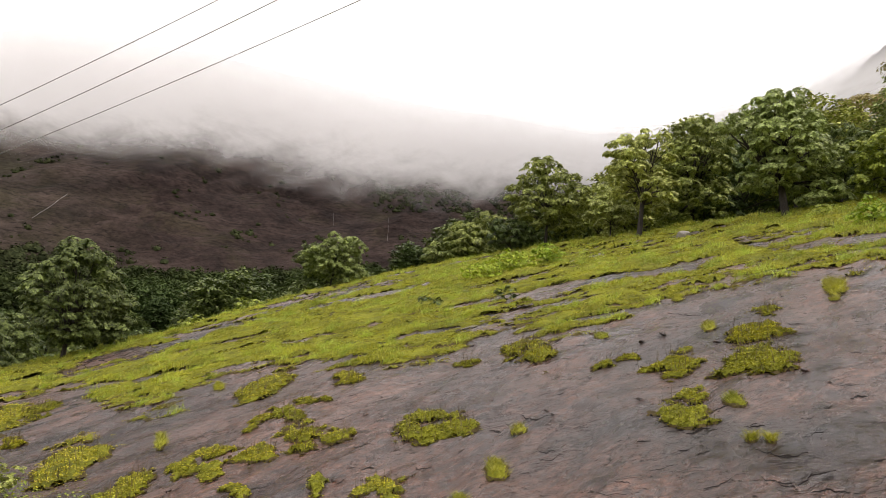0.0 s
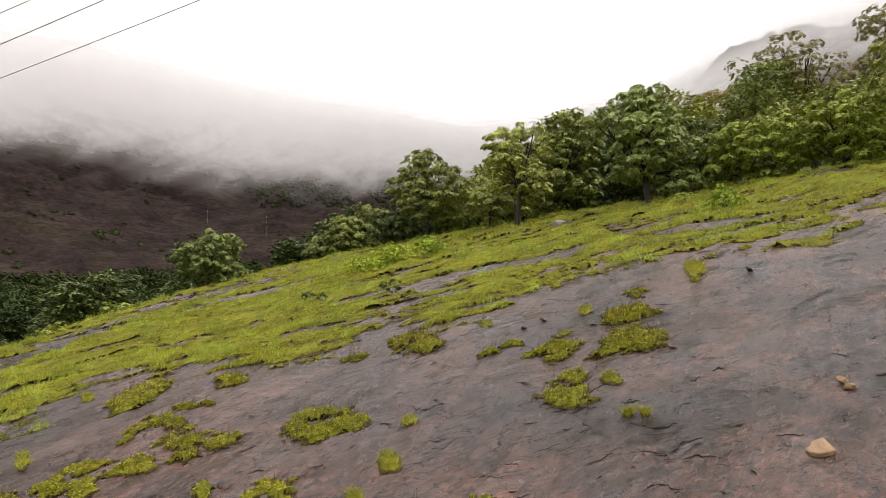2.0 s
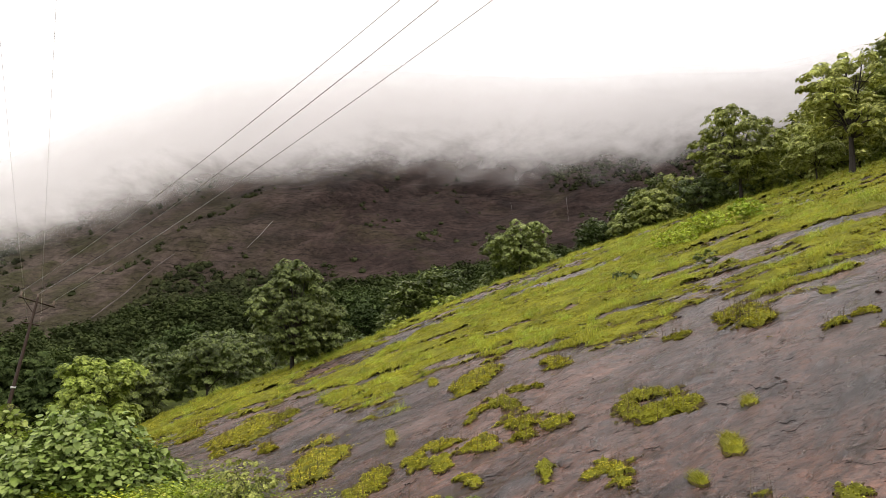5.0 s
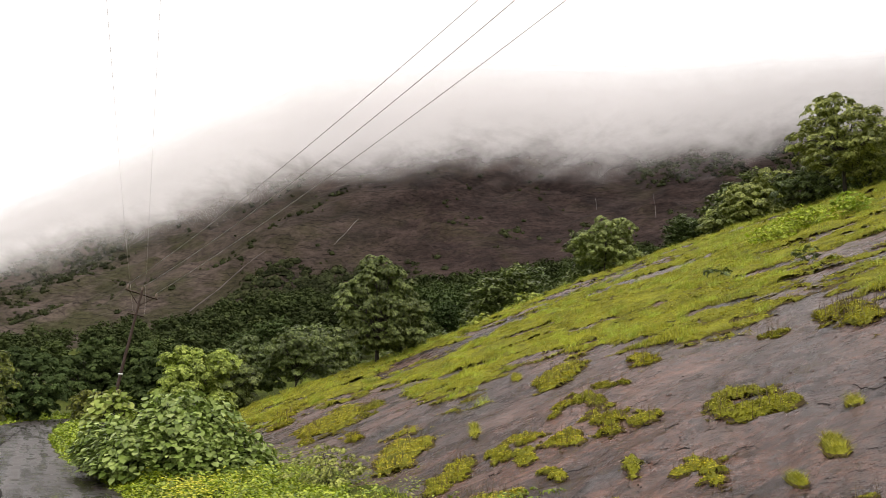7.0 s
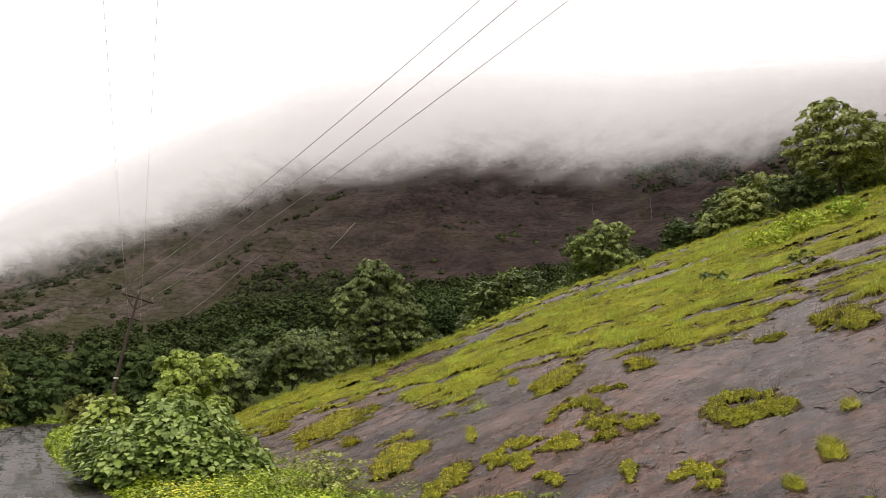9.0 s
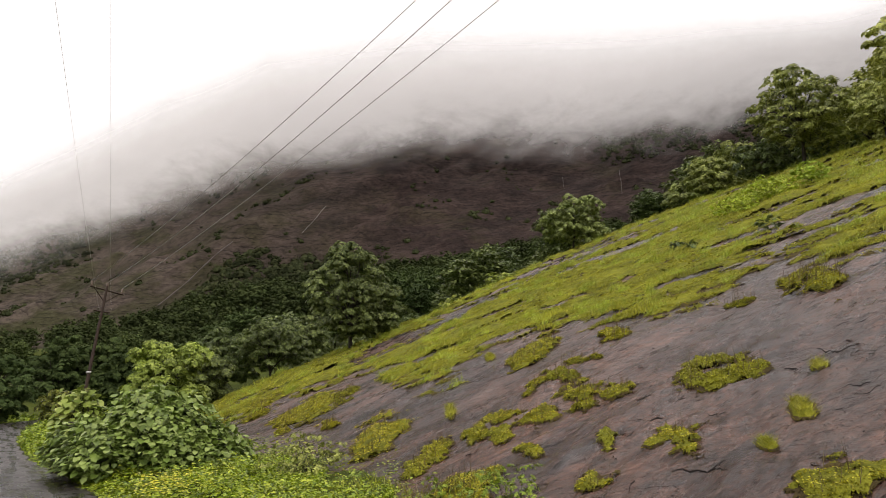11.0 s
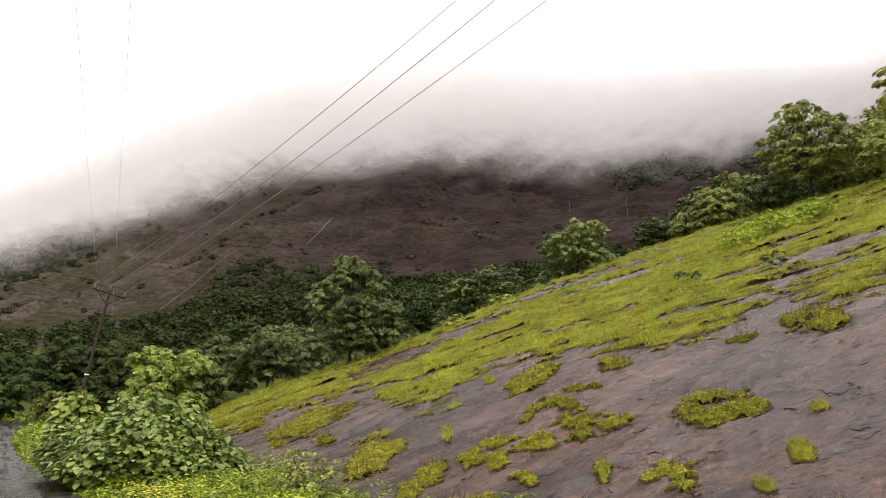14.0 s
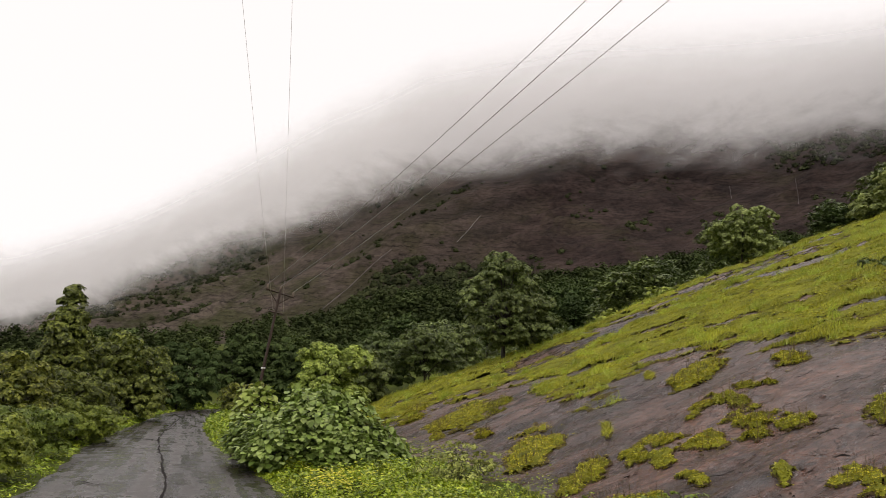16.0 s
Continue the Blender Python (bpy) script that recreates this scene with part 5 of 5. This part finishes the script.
def sow(count, az0, az1, r0, r1, gap, s0, s1):
    made = 0
    for _ in range(count * 12):
        az, r = rng.uniform(az0, az1), math.sqrt(rng.uniform(r0**2, r1**2))
        x, y = polar(az, r)
        if any((x - a) ** 2 + (y - b) ** 2 < (gap * (0.6 + r / 200)) ** 2 for a, b in placed) or road_gap(np.array(x), np.array(y)) < 6:
            continue
        if r < np.interp(az, AZ, CREST) + 7:
            continue
        placed.append((x, y))
        wood_tree(int(rng.integers(0, 4)), x, y, rng.uniform(s0, s1), rng.uniform(0, 360))
        made += 1
        if made >= count:
            return


sow(100, -12, 44, 62, 150, 4.5, 0.75, 1.1)
sow(150, -16, 48, 150, 246, 5.0, 0.85, 1.25)
sow(60, 46, 90, 48, 95, 3.8, 0.95, 1.35)
sow(50, 46, 92, 110, 240, 5.0, 0.9, 1.3)
sow(60, -50, -12, 66, 235, 5.5, 0.7, 1.1)


def far_woods():
    """The woods past the near rows: crowns of coarse leaf clumps and stems, too far to tell apart."""
    rng = np.random.default_rng(78)
    crowns, stems = [], []
    for x, y, z, s in FAR_WOOD:
        h = 8.0 * s
        wood, crown = tree_parts(int(rng.integers(1000, 9000)), h, 7.0 * s, 0.05 * h, 0.62 * s, 0.2, clump=0.85 * s, gaps=0.1, limbs=1, per=16, small=True, core=True)
        crowns.append((crown[0] + np.array([x, y, z]), crown[1]))
        stems.append((wood[0][:64] + np.array([x, y, z]), wood[1][:56]))
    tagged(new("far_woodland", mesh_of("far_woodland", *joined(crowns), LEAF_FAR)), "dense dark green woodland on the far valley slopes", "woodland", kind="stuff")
    tagged(new("far_trunks", mesh_of("far_trunks", *joined(stems), BARK, True)), "dark trunks of the far woodland", "woodland", kind="stuff")


far_woods()


def scrub_line(az):
    """How far out on the mountain the closed woods climb."""
    return np.interp(az, (-34, -26, -16, -10.5, -7, -4, 2, 7, 15, 22, 30, 45, 85), (238, 238, 246, 250, 272, 296, 286, 262, 246, 246, 248, 250, 250))


def mountain_scrub():
    """Crowns of bushes: closed woods at the mountain's foot, loose thickets and single bushes higher up."""
    rng = np.random.default_rng(92)
    n = 26000
    az, r = rng.uniform(-36, 84, n), rng.uniform(238, 470, n)
    x, y = r * np.sin(np.radians(az)), r * np.cos(np.radians(az))
    closed = r < scrub_line(az) + 8 * waves(x, y, 9, 14)
    rise = np.degrees(np.arctan2(land_height(x, y) - EYE, r))
    closed = closed | ((az > 26) & (az < 50) & (np.abs(rise - 18.9 + 0.5 * waves(x, y, 14, 3)) < 0.9 * np.clip(1 + waves(x, y, 11, 16), 0, 1.6)))
    left = np.interp(az, (-30, -12, 0), (0.9, 0.35, 0.0)) + 1.1 * (az < -14) * smooth_step(-2.6, -0.6, rise - np.interp(az, MIST_AZ, MIST_FOOT))
    thick = waves(x, y, 17, 4) + 0.55 * waves(x, y, 6, 5) + left + rng.normal(0, 0.22, n) > 0.95
    ok = (closed & (rng.random(n) < 0.8)) | (thick & (rng.random(n) < 0.75)) | (rng.random(n) < 0.006)
    ok = ok & (rise < np.interp(az, MIST_AZ, MIST_FOOT) + 0.8)
    x, y, r, closed = x[ok], y[ok], r[ok], closed[ok]
    per = 14
    own = np.repeat(np.arange(len(x)), per)
    s = np.where(closed, rng.uniform(1.6, 3.4, len(x)) * np.where(r > 300, 0.6, 1.0), 0.6 + 1.8 * rng.random(len(x)) ** 1.8)
    u = unit(rng.normal(0, 1, (len(own), 3)))
    u[:, 2] = np.abs(u[:, 2])
    at = np.stack([x, y, land_height(x, y)], -1)[own] + u * (s[own] * rng.uniform(0.7, 1.05, len(own)))[:, None] * np.array([1, 1, 0.95])
    k = 0.62 * rng.uniform(0.6, 1.3, len(own)) * s[own] ** 0.6
    v, f = leaflets(at, np.cross(u, rng.normal(0, 1, u.shape)), u + np.array([0, 0, 0.35]) + rng.normal(0, 0.2, u.shape), k, k * 0.9)
    v, f = joined([(v, f), lump(np.stack([x, y, land_height(x, y)], -1), 0.72 * s, 0.68 * s)])
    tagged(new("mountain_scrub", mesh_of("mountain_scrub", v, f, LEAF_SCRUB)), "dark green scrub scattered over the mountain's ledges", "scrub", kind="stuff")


mountain_scrub()


# ---- broad-leaved shrub beside the road ----
def broad_leaves(rng, at, way, face, size):
    """Heart-shaped leaves of six corners, cupped along the midrib."""
    way = unit(way)
    side = unit(np.cross(way, face))
    face = np.cross(side, way)
    s = size[:, None]
    shape = [(0, 0, 0), (0.10, 0.44, 0.02), (0.55, 0.44, 0.0), (1.0, 0, -0.16), (0.55, -0.44, 0.0), (0.10, -0.44, 0.02)]
    v = np.stack([at + way * s * a + side * s * b + face * s * c for a, b, c in shape], 1)
    k = np.arange(len(at))[:, None] * 6
    f = np.concatenate([k + np.array([0, 1, 2, 3]), k + np.array([0, 3, 4, 5])])
    return v.reshape(-1, 3), f


def broadleaf_shrub(seed, place, lobes, count, leaf, label, mat=None):
    rng = np.random.default_rng(seed)
    ob = thing("broadleaf_shrub", place, label, "shrub", "roadside growth")
    pieces, stems = [], []
    for (x, y, z, rx, rz) in lobes:
        n = int(count * rx * rx)
        u = unit(rng.normal(0, 1, (n, 3)))
        u[:, 2] = np.abs(u[:, 2]) * 1.1 - 0.15
        q = rng.uniform(0.7, 1.06, n)[:, None] * np.where(u[:, 2:] < 0.12, 0.86, 1.0)
        c = np.array([x, y, z])
        at = c + u * q * np.array([rx, rx, rz]) * (1 + 0.10 * np.sin(7 * u[:, :1] + 5 * u[:, 1:2] + seed) + 0.06 * np.sin(13 * u[:, 2:] + 9 * u[:, :1]))
        way = u * np.array([1, 1, 0.0]) + rng.normal(0, 0.35, (n, 3)) - np.array([0, 0, 0.32])
        face = u * 0.4 + np.array([0, 0, 1.0]) + rng.normal(0, 0.24, (n, 3))
        pieces.append(broad_leaves(rng, at, way, face, leaf * rng.uniform(0.55, 1.25, n)))
        for g in range(8):
            m = np.linspace(0, 1, 6)[:, None]
            end = at[rng.integers(0, n)]
            foot = np.array([rng.normal(0, 0.25), rng.normal(0, 0.25), 0.0])
            stems.append(tube(foot + (end - foot) * m + np.array([0, 0, 0.3]) * np.sin(m * np.pi), np.linspace(0.025, 0.007, 6), 5))
    part("leaves", mesh_of("leaves", *joined(pieces), mat or SHRUB, True), ob, "large pale-edged green leaves")
    part("stems", mesh_of("stems", *joined(stems), BARK, True), ob)
    return ob


broadleaf_shrub(401, (-2.35, 14.6, 0.0), [(0, 0, 0.4, 1.3, 1.15), (0.85, -0.25, 0.2, 0.95, 0.75), (-1.0, 0.2, 0.35, 0.95, 0.9), (-0.3, 0.15, 0.9, 0.8, 0.85), (-1.65, 0.6, 0.4, 0.6, 0.75), (-0.8, -0.6, 0.3, 0.8, 0.75), (0.35, -0.6, 0.3, 0.8, 0.75)], 2300, 0.122, "large broad-leaved green shrub beside the road")
broadleaf_shrub(402, (-4.35, 16.2, 0.0), [(0, 0, 0.95, 0.42, 0.8), (0.3, 0.1, 1.2, 0.3, 0.55)], 1100, 0.15, "upright broad-leaved sapling beside the shrub")

# thin-leaved grey-green bush at the slab's foot
tree(421, 1.4, 12.4, -3.7, 6.8, "thin grey-green wispy bush at the slab's foot", LEAF_WOOD, 0.0, 0.07, "wispy_bush", "bush", "roadside growth", z=0.05, wood=0.015, gaps=0.3, clump=0.14, per=8)
tree(422, 16.9, 7.3, -7.2, 8.0, "pale sparse flowering weed at the slab's foot", WEED, 0.0, 0.04, "wispy_bush", "bush", "roadside growth", z=0.22, wood=0.006, gaps=0.5, clump=0.09, per=6)
tree(423, 12.5, 8.6, -7.8, 4.2, "small leafy green weed at the slab's foot", WEED, 0.0, 0.05, "wispy_bush", "bush", "roadside growth", z=0.2, wood=0.008, gaps=0.3, clump=0.1, per=7)


# ---- verge weeds ----
def verge(name, seed, count, az0, az1, r0, r1, inner, outer, mat, leaf, tall, label, side=0):
    rng = np.random.default_rng(seed)
    az, r = rng.uniform(az0, az1, count), np.sqrt(rng.uniform(r0**2, r1**2, count))
    x, y = r * np.sin(np.radians(az)), r * np.cos(np.radians(az))
    g = road_gap(x, y)
    ok = (g > inner + 0.15 * waves(x, y, 0.4, seed)) & (g < outer) & (up_slope(x, y) < 0.45 + 0.4 * waves(x, y, 0.7, 2))
    x, y, r, g = x[ok], y[ok], r[ok], g[ok]
    h = tall * np.clip(0.5 + 0.45 * waves(x, y, 0.9, seed + 1) + 0.35 * waves(x, y, 0.3, seed + 2), 0.08, 1.4) * smooth_step(inner - 0.1, inner + 0.8, g)
    n = len(x)
    at = np.stack([x, y, ground_height(x, y) + h * rng.uniform(0.1, 1, n)], -1)
    way, face = rng.normal(0, 1, (n, 3)), np.stack([rng.normal(0, 0.5, n), rng.normal(0, 0.5, n), np.ones(n)], -1)
    way[:, 2] = rng.uniform(-0.3, 0.6, n)
    k = leaf * (0.5 + 0.045 * r) * rng.uniform(0.6, 1.4, n)
    v, f = leaves(at, way, face, k, k * 0.6)
    return tagged(new(name, mesh_of(name, v, f, mat)), label, "weeds", kind="stuff")


verge("roadside_weeds", 501, 110000, -40, 10, 7, 40, 1.95, 6.5, WEED, 0.05, 0.42, "bright green weeds along the road's verge")
verge("roadside_grass", 502, 120000, -50, -8, 9, 70, 1.9, 9.0, WEED, 0.06, 0.6, "low green weeds and grass beyond the verge")


def near_weeds(seed, count, mat, label, leaf, tall, pick):
    """A knee-high mound of small-leaved weeds between road and slab; pick chooses its drifts."""
    rng = np.random.default_rng(seed)
    az, r = rng.uniform(-17, 13, count), np.sqrt(rng.uniform(7.0**2, 16.5**2, count))
    x, y = r * np.sin(np.radians(az)), r * np.cos(np.radians(az))
    g = road_gap(x, y)
    drift = waves(x, y, 0.75, 41) + 0.6 * waves(x, y, 0.3, 42)
    ok = (g > 1.8 + 0.12 * waves(x, y, 0.35, 43)) & (up_slope(x, y) < -0.15 + 0.35 * waves(x, y, 0.7, 2)) & pick(drift + rng.normal(0, 0.35, count))
    x, y, g = x[ok], y[ok], g[ok]
    n = len(x)
    lump = 0.58 + 0.34 * waves(x, y, 0.42, 44) + 0.3 * waves(x, y, 0.17, 45)
    h = tall * np.clip(lump, 0.12, 1.3) * smooth_step(1.7, 2.5, g) * (1 - 0.8 * smooth_step(-1.6, -0.1, up_slope(x, y)))
    at = np.stack([x, y, ground_height(x, y) + 0.02 + h * rng.uniform(0.45, 1.0, n) ** 0.6], -1)
    way = rng.normal(0, 1, (n, 3))
    way[:, 2] = rng.uniform(-0.35, 0.35, n)
    face = np.stack([rng.normal(0, 0.45, n), rng.normal(0, 0.45, n), np.ones(n)], -1)
    k = leaf * rng.uniform(0.55, 1.5, n)
    v, f = leaves(at, way, face, k, k * 0.62)
    tagged(new("roadside_weeds", mesh_of("roadside_weeds", v, f, mat)), label, "weeds", kind="stuff")


near_weeds(521, 95000, WEED, "dense bright green leafy weeds between road and slab", 0.050, 0.42, lambda d: d > -0.35)
near_weeds(522, 30000, WEED, "taller fresh green leafy weeds between road and slab", 0.060, 0.55, lambda d: d < -0.15)
rng = np.random.default_rng(531)
a, q = rng.uniform(0, 2 * np.pi, 90000), np.sqrt(rng.uniform(1.0, 11.0**2, 90000))
x, y = q * np.sin(a), q * np.cos(a)
ok = (road_gap(x, y) > 1.9 + 0.1 * waves(x, y, 0.4, 3)) & (up_slope(x, y) < 0.2 + 0.3 * waves(x, y, 0.7, 2))
x, y = x[ok], y[ok]
v, f = blades(rng, np.stack([x, y, ground_height(x, y)], -1), 0.11, 0.012, 0.6)
tagged(new("roadside_grass", mesh_of("roadside_grass", v, f, GRASS)), "short green grass between road and slab", "grass", kind="stuff")
rng = np.random.default_rng(511)
n = 280
x, y = rng.normal(-1.6, 0.3, n), rng.normal(10.7, 0.45, n)
ok = (road_gap(x, y) > 2.1) & (up_slope(x, y) < 0.3)
x, y = x[ok], y[ok]
n = len(x)
at = np.stack([x, y, ground_height(x, y) + rng.uniform(0.25, 0.5, n)], -1)
v, f = leaves(np.repeat(at, 4, 0), np.tile([(1, 0, 0.2), (-1, 0, 0.2), (0, 1, 0.2), (0, -1, 0.2)], (n, 1)), np.tile([(0.0, 0, 1)], (n * 4, 1)), np.full(n * 4, 0.028), np.full(n * 4, 0.024))
tagged(new("yellow_flowers", mesh_of("yellow_flowers", v, f, FLOWER)), "small yellow flowers among the verge weeds", "flowers", kind="stuff")


# ---- power line ----
POLE_X, POLE_Y, POLE_Z = *polar(-13.3, 45), 7.9
pole = thing("utility_pole", (POLE_X, POLE_Y, 0), "rusty brown steel utility pole with crossarm and insulators", "utility pole", "power line", 30)
k = np.linspace(0, 1, 10)
part("post", mesh_of("post", *tube(np.stack([1.1 * (k - 1), 0 * k, -0.4 + (POLE_Z + 0.4) * k], -1), 0.11 - 0.04 * k, 10), RUST, True), pole)


def bar(a, b, w):
    return tube(np.array([a, (np.array(a) + b) / 2, b], float), [w, w, w], 4)


part("crossarm", mesh_of("crossarm", *bar((-0.95, 0, POLE_Z - 0.05), (0.95, 0, POLE_Z - 0.45), 0.055), RUST), pole)
for s in (-1, 1):
    part("brace", mesh_of("brace", *bar((s * 0.7, 0.02, POLE_Z - 0.28 - 0.15 * s), (-0.1, 0.02, POLE_Z - 0.95), 0.03), RUST), pole)
part("lower_bracket", mesh_of("lower_bracket", *bar((-0.65, 0, POLE_Z - 1.45), (0.25, 0, POLE_Z - 1.55), 0.05), RUST), pole)
part("plate", mesh_of("plate", *bar((-0.84, -0.09, 2.9), (-0.58, -0.09, 2.9), 0.05), THIN), pole, "small pale plate low on the pole")
INSUL = []
for x in (-0.85, 0.0, 0.85):
    line = np.array([(x, 0, POLE_Z - 0.2), (x, 0, POLE_Z - 0.1), (x, 0, POLE_Z - 0.04), (x, 0, POLE_Z + 0.02), (x, 0, POLE_Z + 0.08)]) + np.array([0, 0, 0.12 if x == 0 else -0.21 * x])
    cup = part("insulator", mesh_of("insulator", *tube(line, [0.03, 0.07, 0.05, 0.07, 0.03], 8), CERAMIC, True), pole, "brown ceramic insulator")
    part("pin", mesh_of("pin", *tube(line[:3] - np.array([0, 0, 0.1]), [0.018, 0.018, 0.018], 6), RUST), cup)
    INSUL.append(pole.matrix_world @ Vector(tuple(line[-1])))


def wire(name, a, b, sag, radius, label, mat=None):
    k = np.linspace(0, 1, 40)[:, None]
    line = np.array(a) * (1 - k) + np.array(b) * k
    line[:, 2] -= sag * 4 * (k * (1 - k))[:, 0]
    tagged(new(name, mesh_of(name, *tube(line, np.full(40, radius), 5), mat or WIRE, True)), label, "cable", "power line")


for a, (x, y, z, sag) in zip(sorted(INSUL, key=lambda p: -p.x), ((7.21, 16.49, 14.89, 1.41), (3.71, 17.61, 13.38, 1.71), (4.69, 17.38, 15.37, 1.72))):
    wire("power_cable", a, (2 * x - a.x, 2 * y - a.y, 2 * z - a.z), sag, 0.013, "grey overhead power cable running up the slope")
for s, (x, y) in ((-0.35, (-4.8, 15.5)), (0.3, (-3.7, 14.6))):
    a = pole.matrix_world @ Vector((s, 0, POLE_Z - 1.45))
    wire("thin_cable", a, (2 * x - a.x, 2 * y - a.y, 11.5), 0.6, 0.0032, "thin overhead cable crossing above the road", THIN)


# ---- water on the mountain ----
def waterfall(az0, e0, az1, e1, width, label, mat=None):
    k = np.linspace(0, 1, 14)
    az, e = az0 + (az1 - az0) * k + 0.04 * np.sin(k * 9 + az0) * (e0 - e1) / 3 + 0.02 * np.sin(k * 23), e0 + (e1 - e0) * k
    rows = []
    for a, el in zip(az, e):
        q = np.linspace(238, 480, 900)
        x, y = q * math.sin(radians(a)), q * math.cos(radians(a))
        hitting = np.nonzero(land_height(x, y) > EYE + q * math.tan(radians(el)))[0]
        i = hitting[0] if len(hitting) else -1
        rows.append((x[i], y[i], float(land_height(x[i:i + 1] if i >= 0 else x[-1:], y[i:i + 1] if i >= 0 else y[-1:])[0])))
    c = np.array(rows)
    c[1:-1] = (c[:-2] + c[1:-1] * 2 + c[2:]) / 4
    c = c * np.array([0.99, 0.99, 1.0])
    w = width * (0.6 + 0.6 * np.abs(np.sin(np.arange(14) * 2.1)))
    v, f = tube(c, w, 6)
    tagged(new("waterfall", mesh_of("waterfall", v, f, mat or WATER, True)), label, "waterfall", "waterfalls on the mountain", "structure")


waterfall(23.2, 16.5, 23.3, 15.5, 0.035, "thin white waterfall on the dark mountainside")
waterfall(-4.4, 11.7, -9.6, 6.6, 0.22, "pale washed-out gully running down the lower mountainside", GULLY)
waterfall(3.1, 14.7, 1.2, 12.5, 0.10, "thin pale stream running down the mountainside")


waterfall(27.9, 16.6, 28.0, 14.7, 0.03, "thin white waterfall on the dark mountainside")
waterfall(32.6, 16.4, 32.6, 15.6, 0.03, "thin white waterfall on the dark mountainside")


# ---- stones ----
def stone(seed, x, y, sx, sy, sz, turn, label, mat, sink=0.3):
    rng = np.random.default_rng(seed)
    bm = bmesh.new()
    bmesh.ops.create_icosphere(bm, subdivisions=2, radius=1.0)
    cuts = [(Vector(rng.normal(0, 1, 3)).normalized(), rng.uniform(0.38, 0.75)) for _ in range(11)]
    for vert in bm.verts:
        for nrm, d in cuts:
            over = vert.co.dot(nrm) - d
            if over > 0:
                vert.co -= nrm * over
        vert.co *= 1 + 0.05 * noise.noise(vert.co * 3 + Vector((seed, 0, 0)))
        vert.co = Vector((vert.co.x * sx, vert.co.y * sy, vert.co.z * sz))
    me = bpy.data.meshes.new("stone")
    bm.to_mesh(me)
    bm.free()
    me.materials.append(mat)
    ob = new("stone", me)
    z = float(rock_height(np.array(x), np.array(y)))
    ob.matrix_world = pose(x, y, z + sz * (1 - sink) * 0.7, 0, -20, turn)
    return tagged(ob, label, "stone", "loose stones on the slab")




def plate_stone(seed, x, y, size, thick, turn, tilt, label):
    """A flat broken plate: a ragged outline, stepped and chipped edges, an uneven top."""
    rng = np.random.default_rng(seed)
    n = 10
    t = np.sort(np.linspace(0, 2 * np.pi, n, endpoint=False) + rng.uniform(-0.14, 0.14, n))
    m = size * (0.95 + 0.14 * np.sin(2 * t + 1) + 0.12 * np.sin(3 * t + seed) + rng.uniform(-0.24, 0.14, n))
    rings = []
    for q, z in ((0.80, -0.5), (0.96, -0.35), (1.0, 0.2), (0.98, 0.36), (0.92, 0.42), (0.6, 0.44), (0.3, 0.45)):
        jag = rng.uniform(0.95, 1.03, n) * q
        rings.append(np.stack([np.cos(t) * m * jag * 1.15, np.sin(t) * m * jag * 0.85, z * thick + rng.normal(0, 0.05, n) * thick], -1))
    v = np.concatenate(rings + [np.array([[0, 0, 0.46 * thick]])])
    i, j = np.meshgrid(np.arange(6), np.arange(n), indexing="ij")
    k = (j + 1) % n
    f = np.stack([i * n + j, i * n + k, (i + 1) * n + k, (i + 1) * n + j], -1).reshape(-1, 4)
    cap = np.stack([6 * n + np.arange(n), 6 * n + (np.arange(n) + 1) % n, np.full(n, 7 * n)], -1)
    ob = new("stone", mesh_of("stone", v, np.concatenate([f[:, [0, 1, 2]], f[:, [0, 2, 3]], cap]), STONE))
    ob.matrix_world = pose(x, y, float(rock_height(np.array(x), np.array(y))) + thick * 0.45, 0, tilt, turn)
    return tagged(ob, label, "stone", "loose stones on the slab")


plate_stone(1, 6.45, 2.25, 0.15, 0.05, 12, -20, "flat tan broken stone lying on the rock slab")
stone(2, 7.95, 2.5, 0.07, 0.08, 0.06, 40, "small pale stone on the rock slab", STONE)
stone(3, 7.8, 2.4, 0.07, 0.08, 0.06, 80, "small pale stone on the rock slab", STONE)
stone(4, 8.8, 4.8, 0.05, 0.07, 0.035, 30, "small dark stone beside a moss cushion", ROCK)
# Pale lying form of unclear kind, given a boulder's shape.
stone(5, 28.3, 21.6, 0.35, 0.55, 0.3, 30, "pale grey boulder shape in the grass", plain("pale_form", (0.33, 0.30, 0.28), 0.7))
stone(6, 13.4, 5.6, 0.09, 0.16, 0.05, 100, "dark broken rock lump on the slab", ROCK)
stone(7, 10.4, 8.3, 0.08, 0.14, 0.05, 100, "dark broken rock lump on the slab", ROCK)
stone(8, 9.9, 8.4, 0.06, 0.09, 0.04, 70, "dark broken rock lump on the slab", ROCK)
rng = np.random.default_rng(611)
for k in range(26):
    x, y = polar(rng.uniform(14, 76), rng.uniform(6.5, 17))
    size = rng.uniform(0.018, 0.05)
    stone(20 + k, x, y, size, size * rng.uniform(1.1, 1.9), size * 0.6, rng.uniform(0, 180), "small dark chip of broken rock on the slab", ROCK)
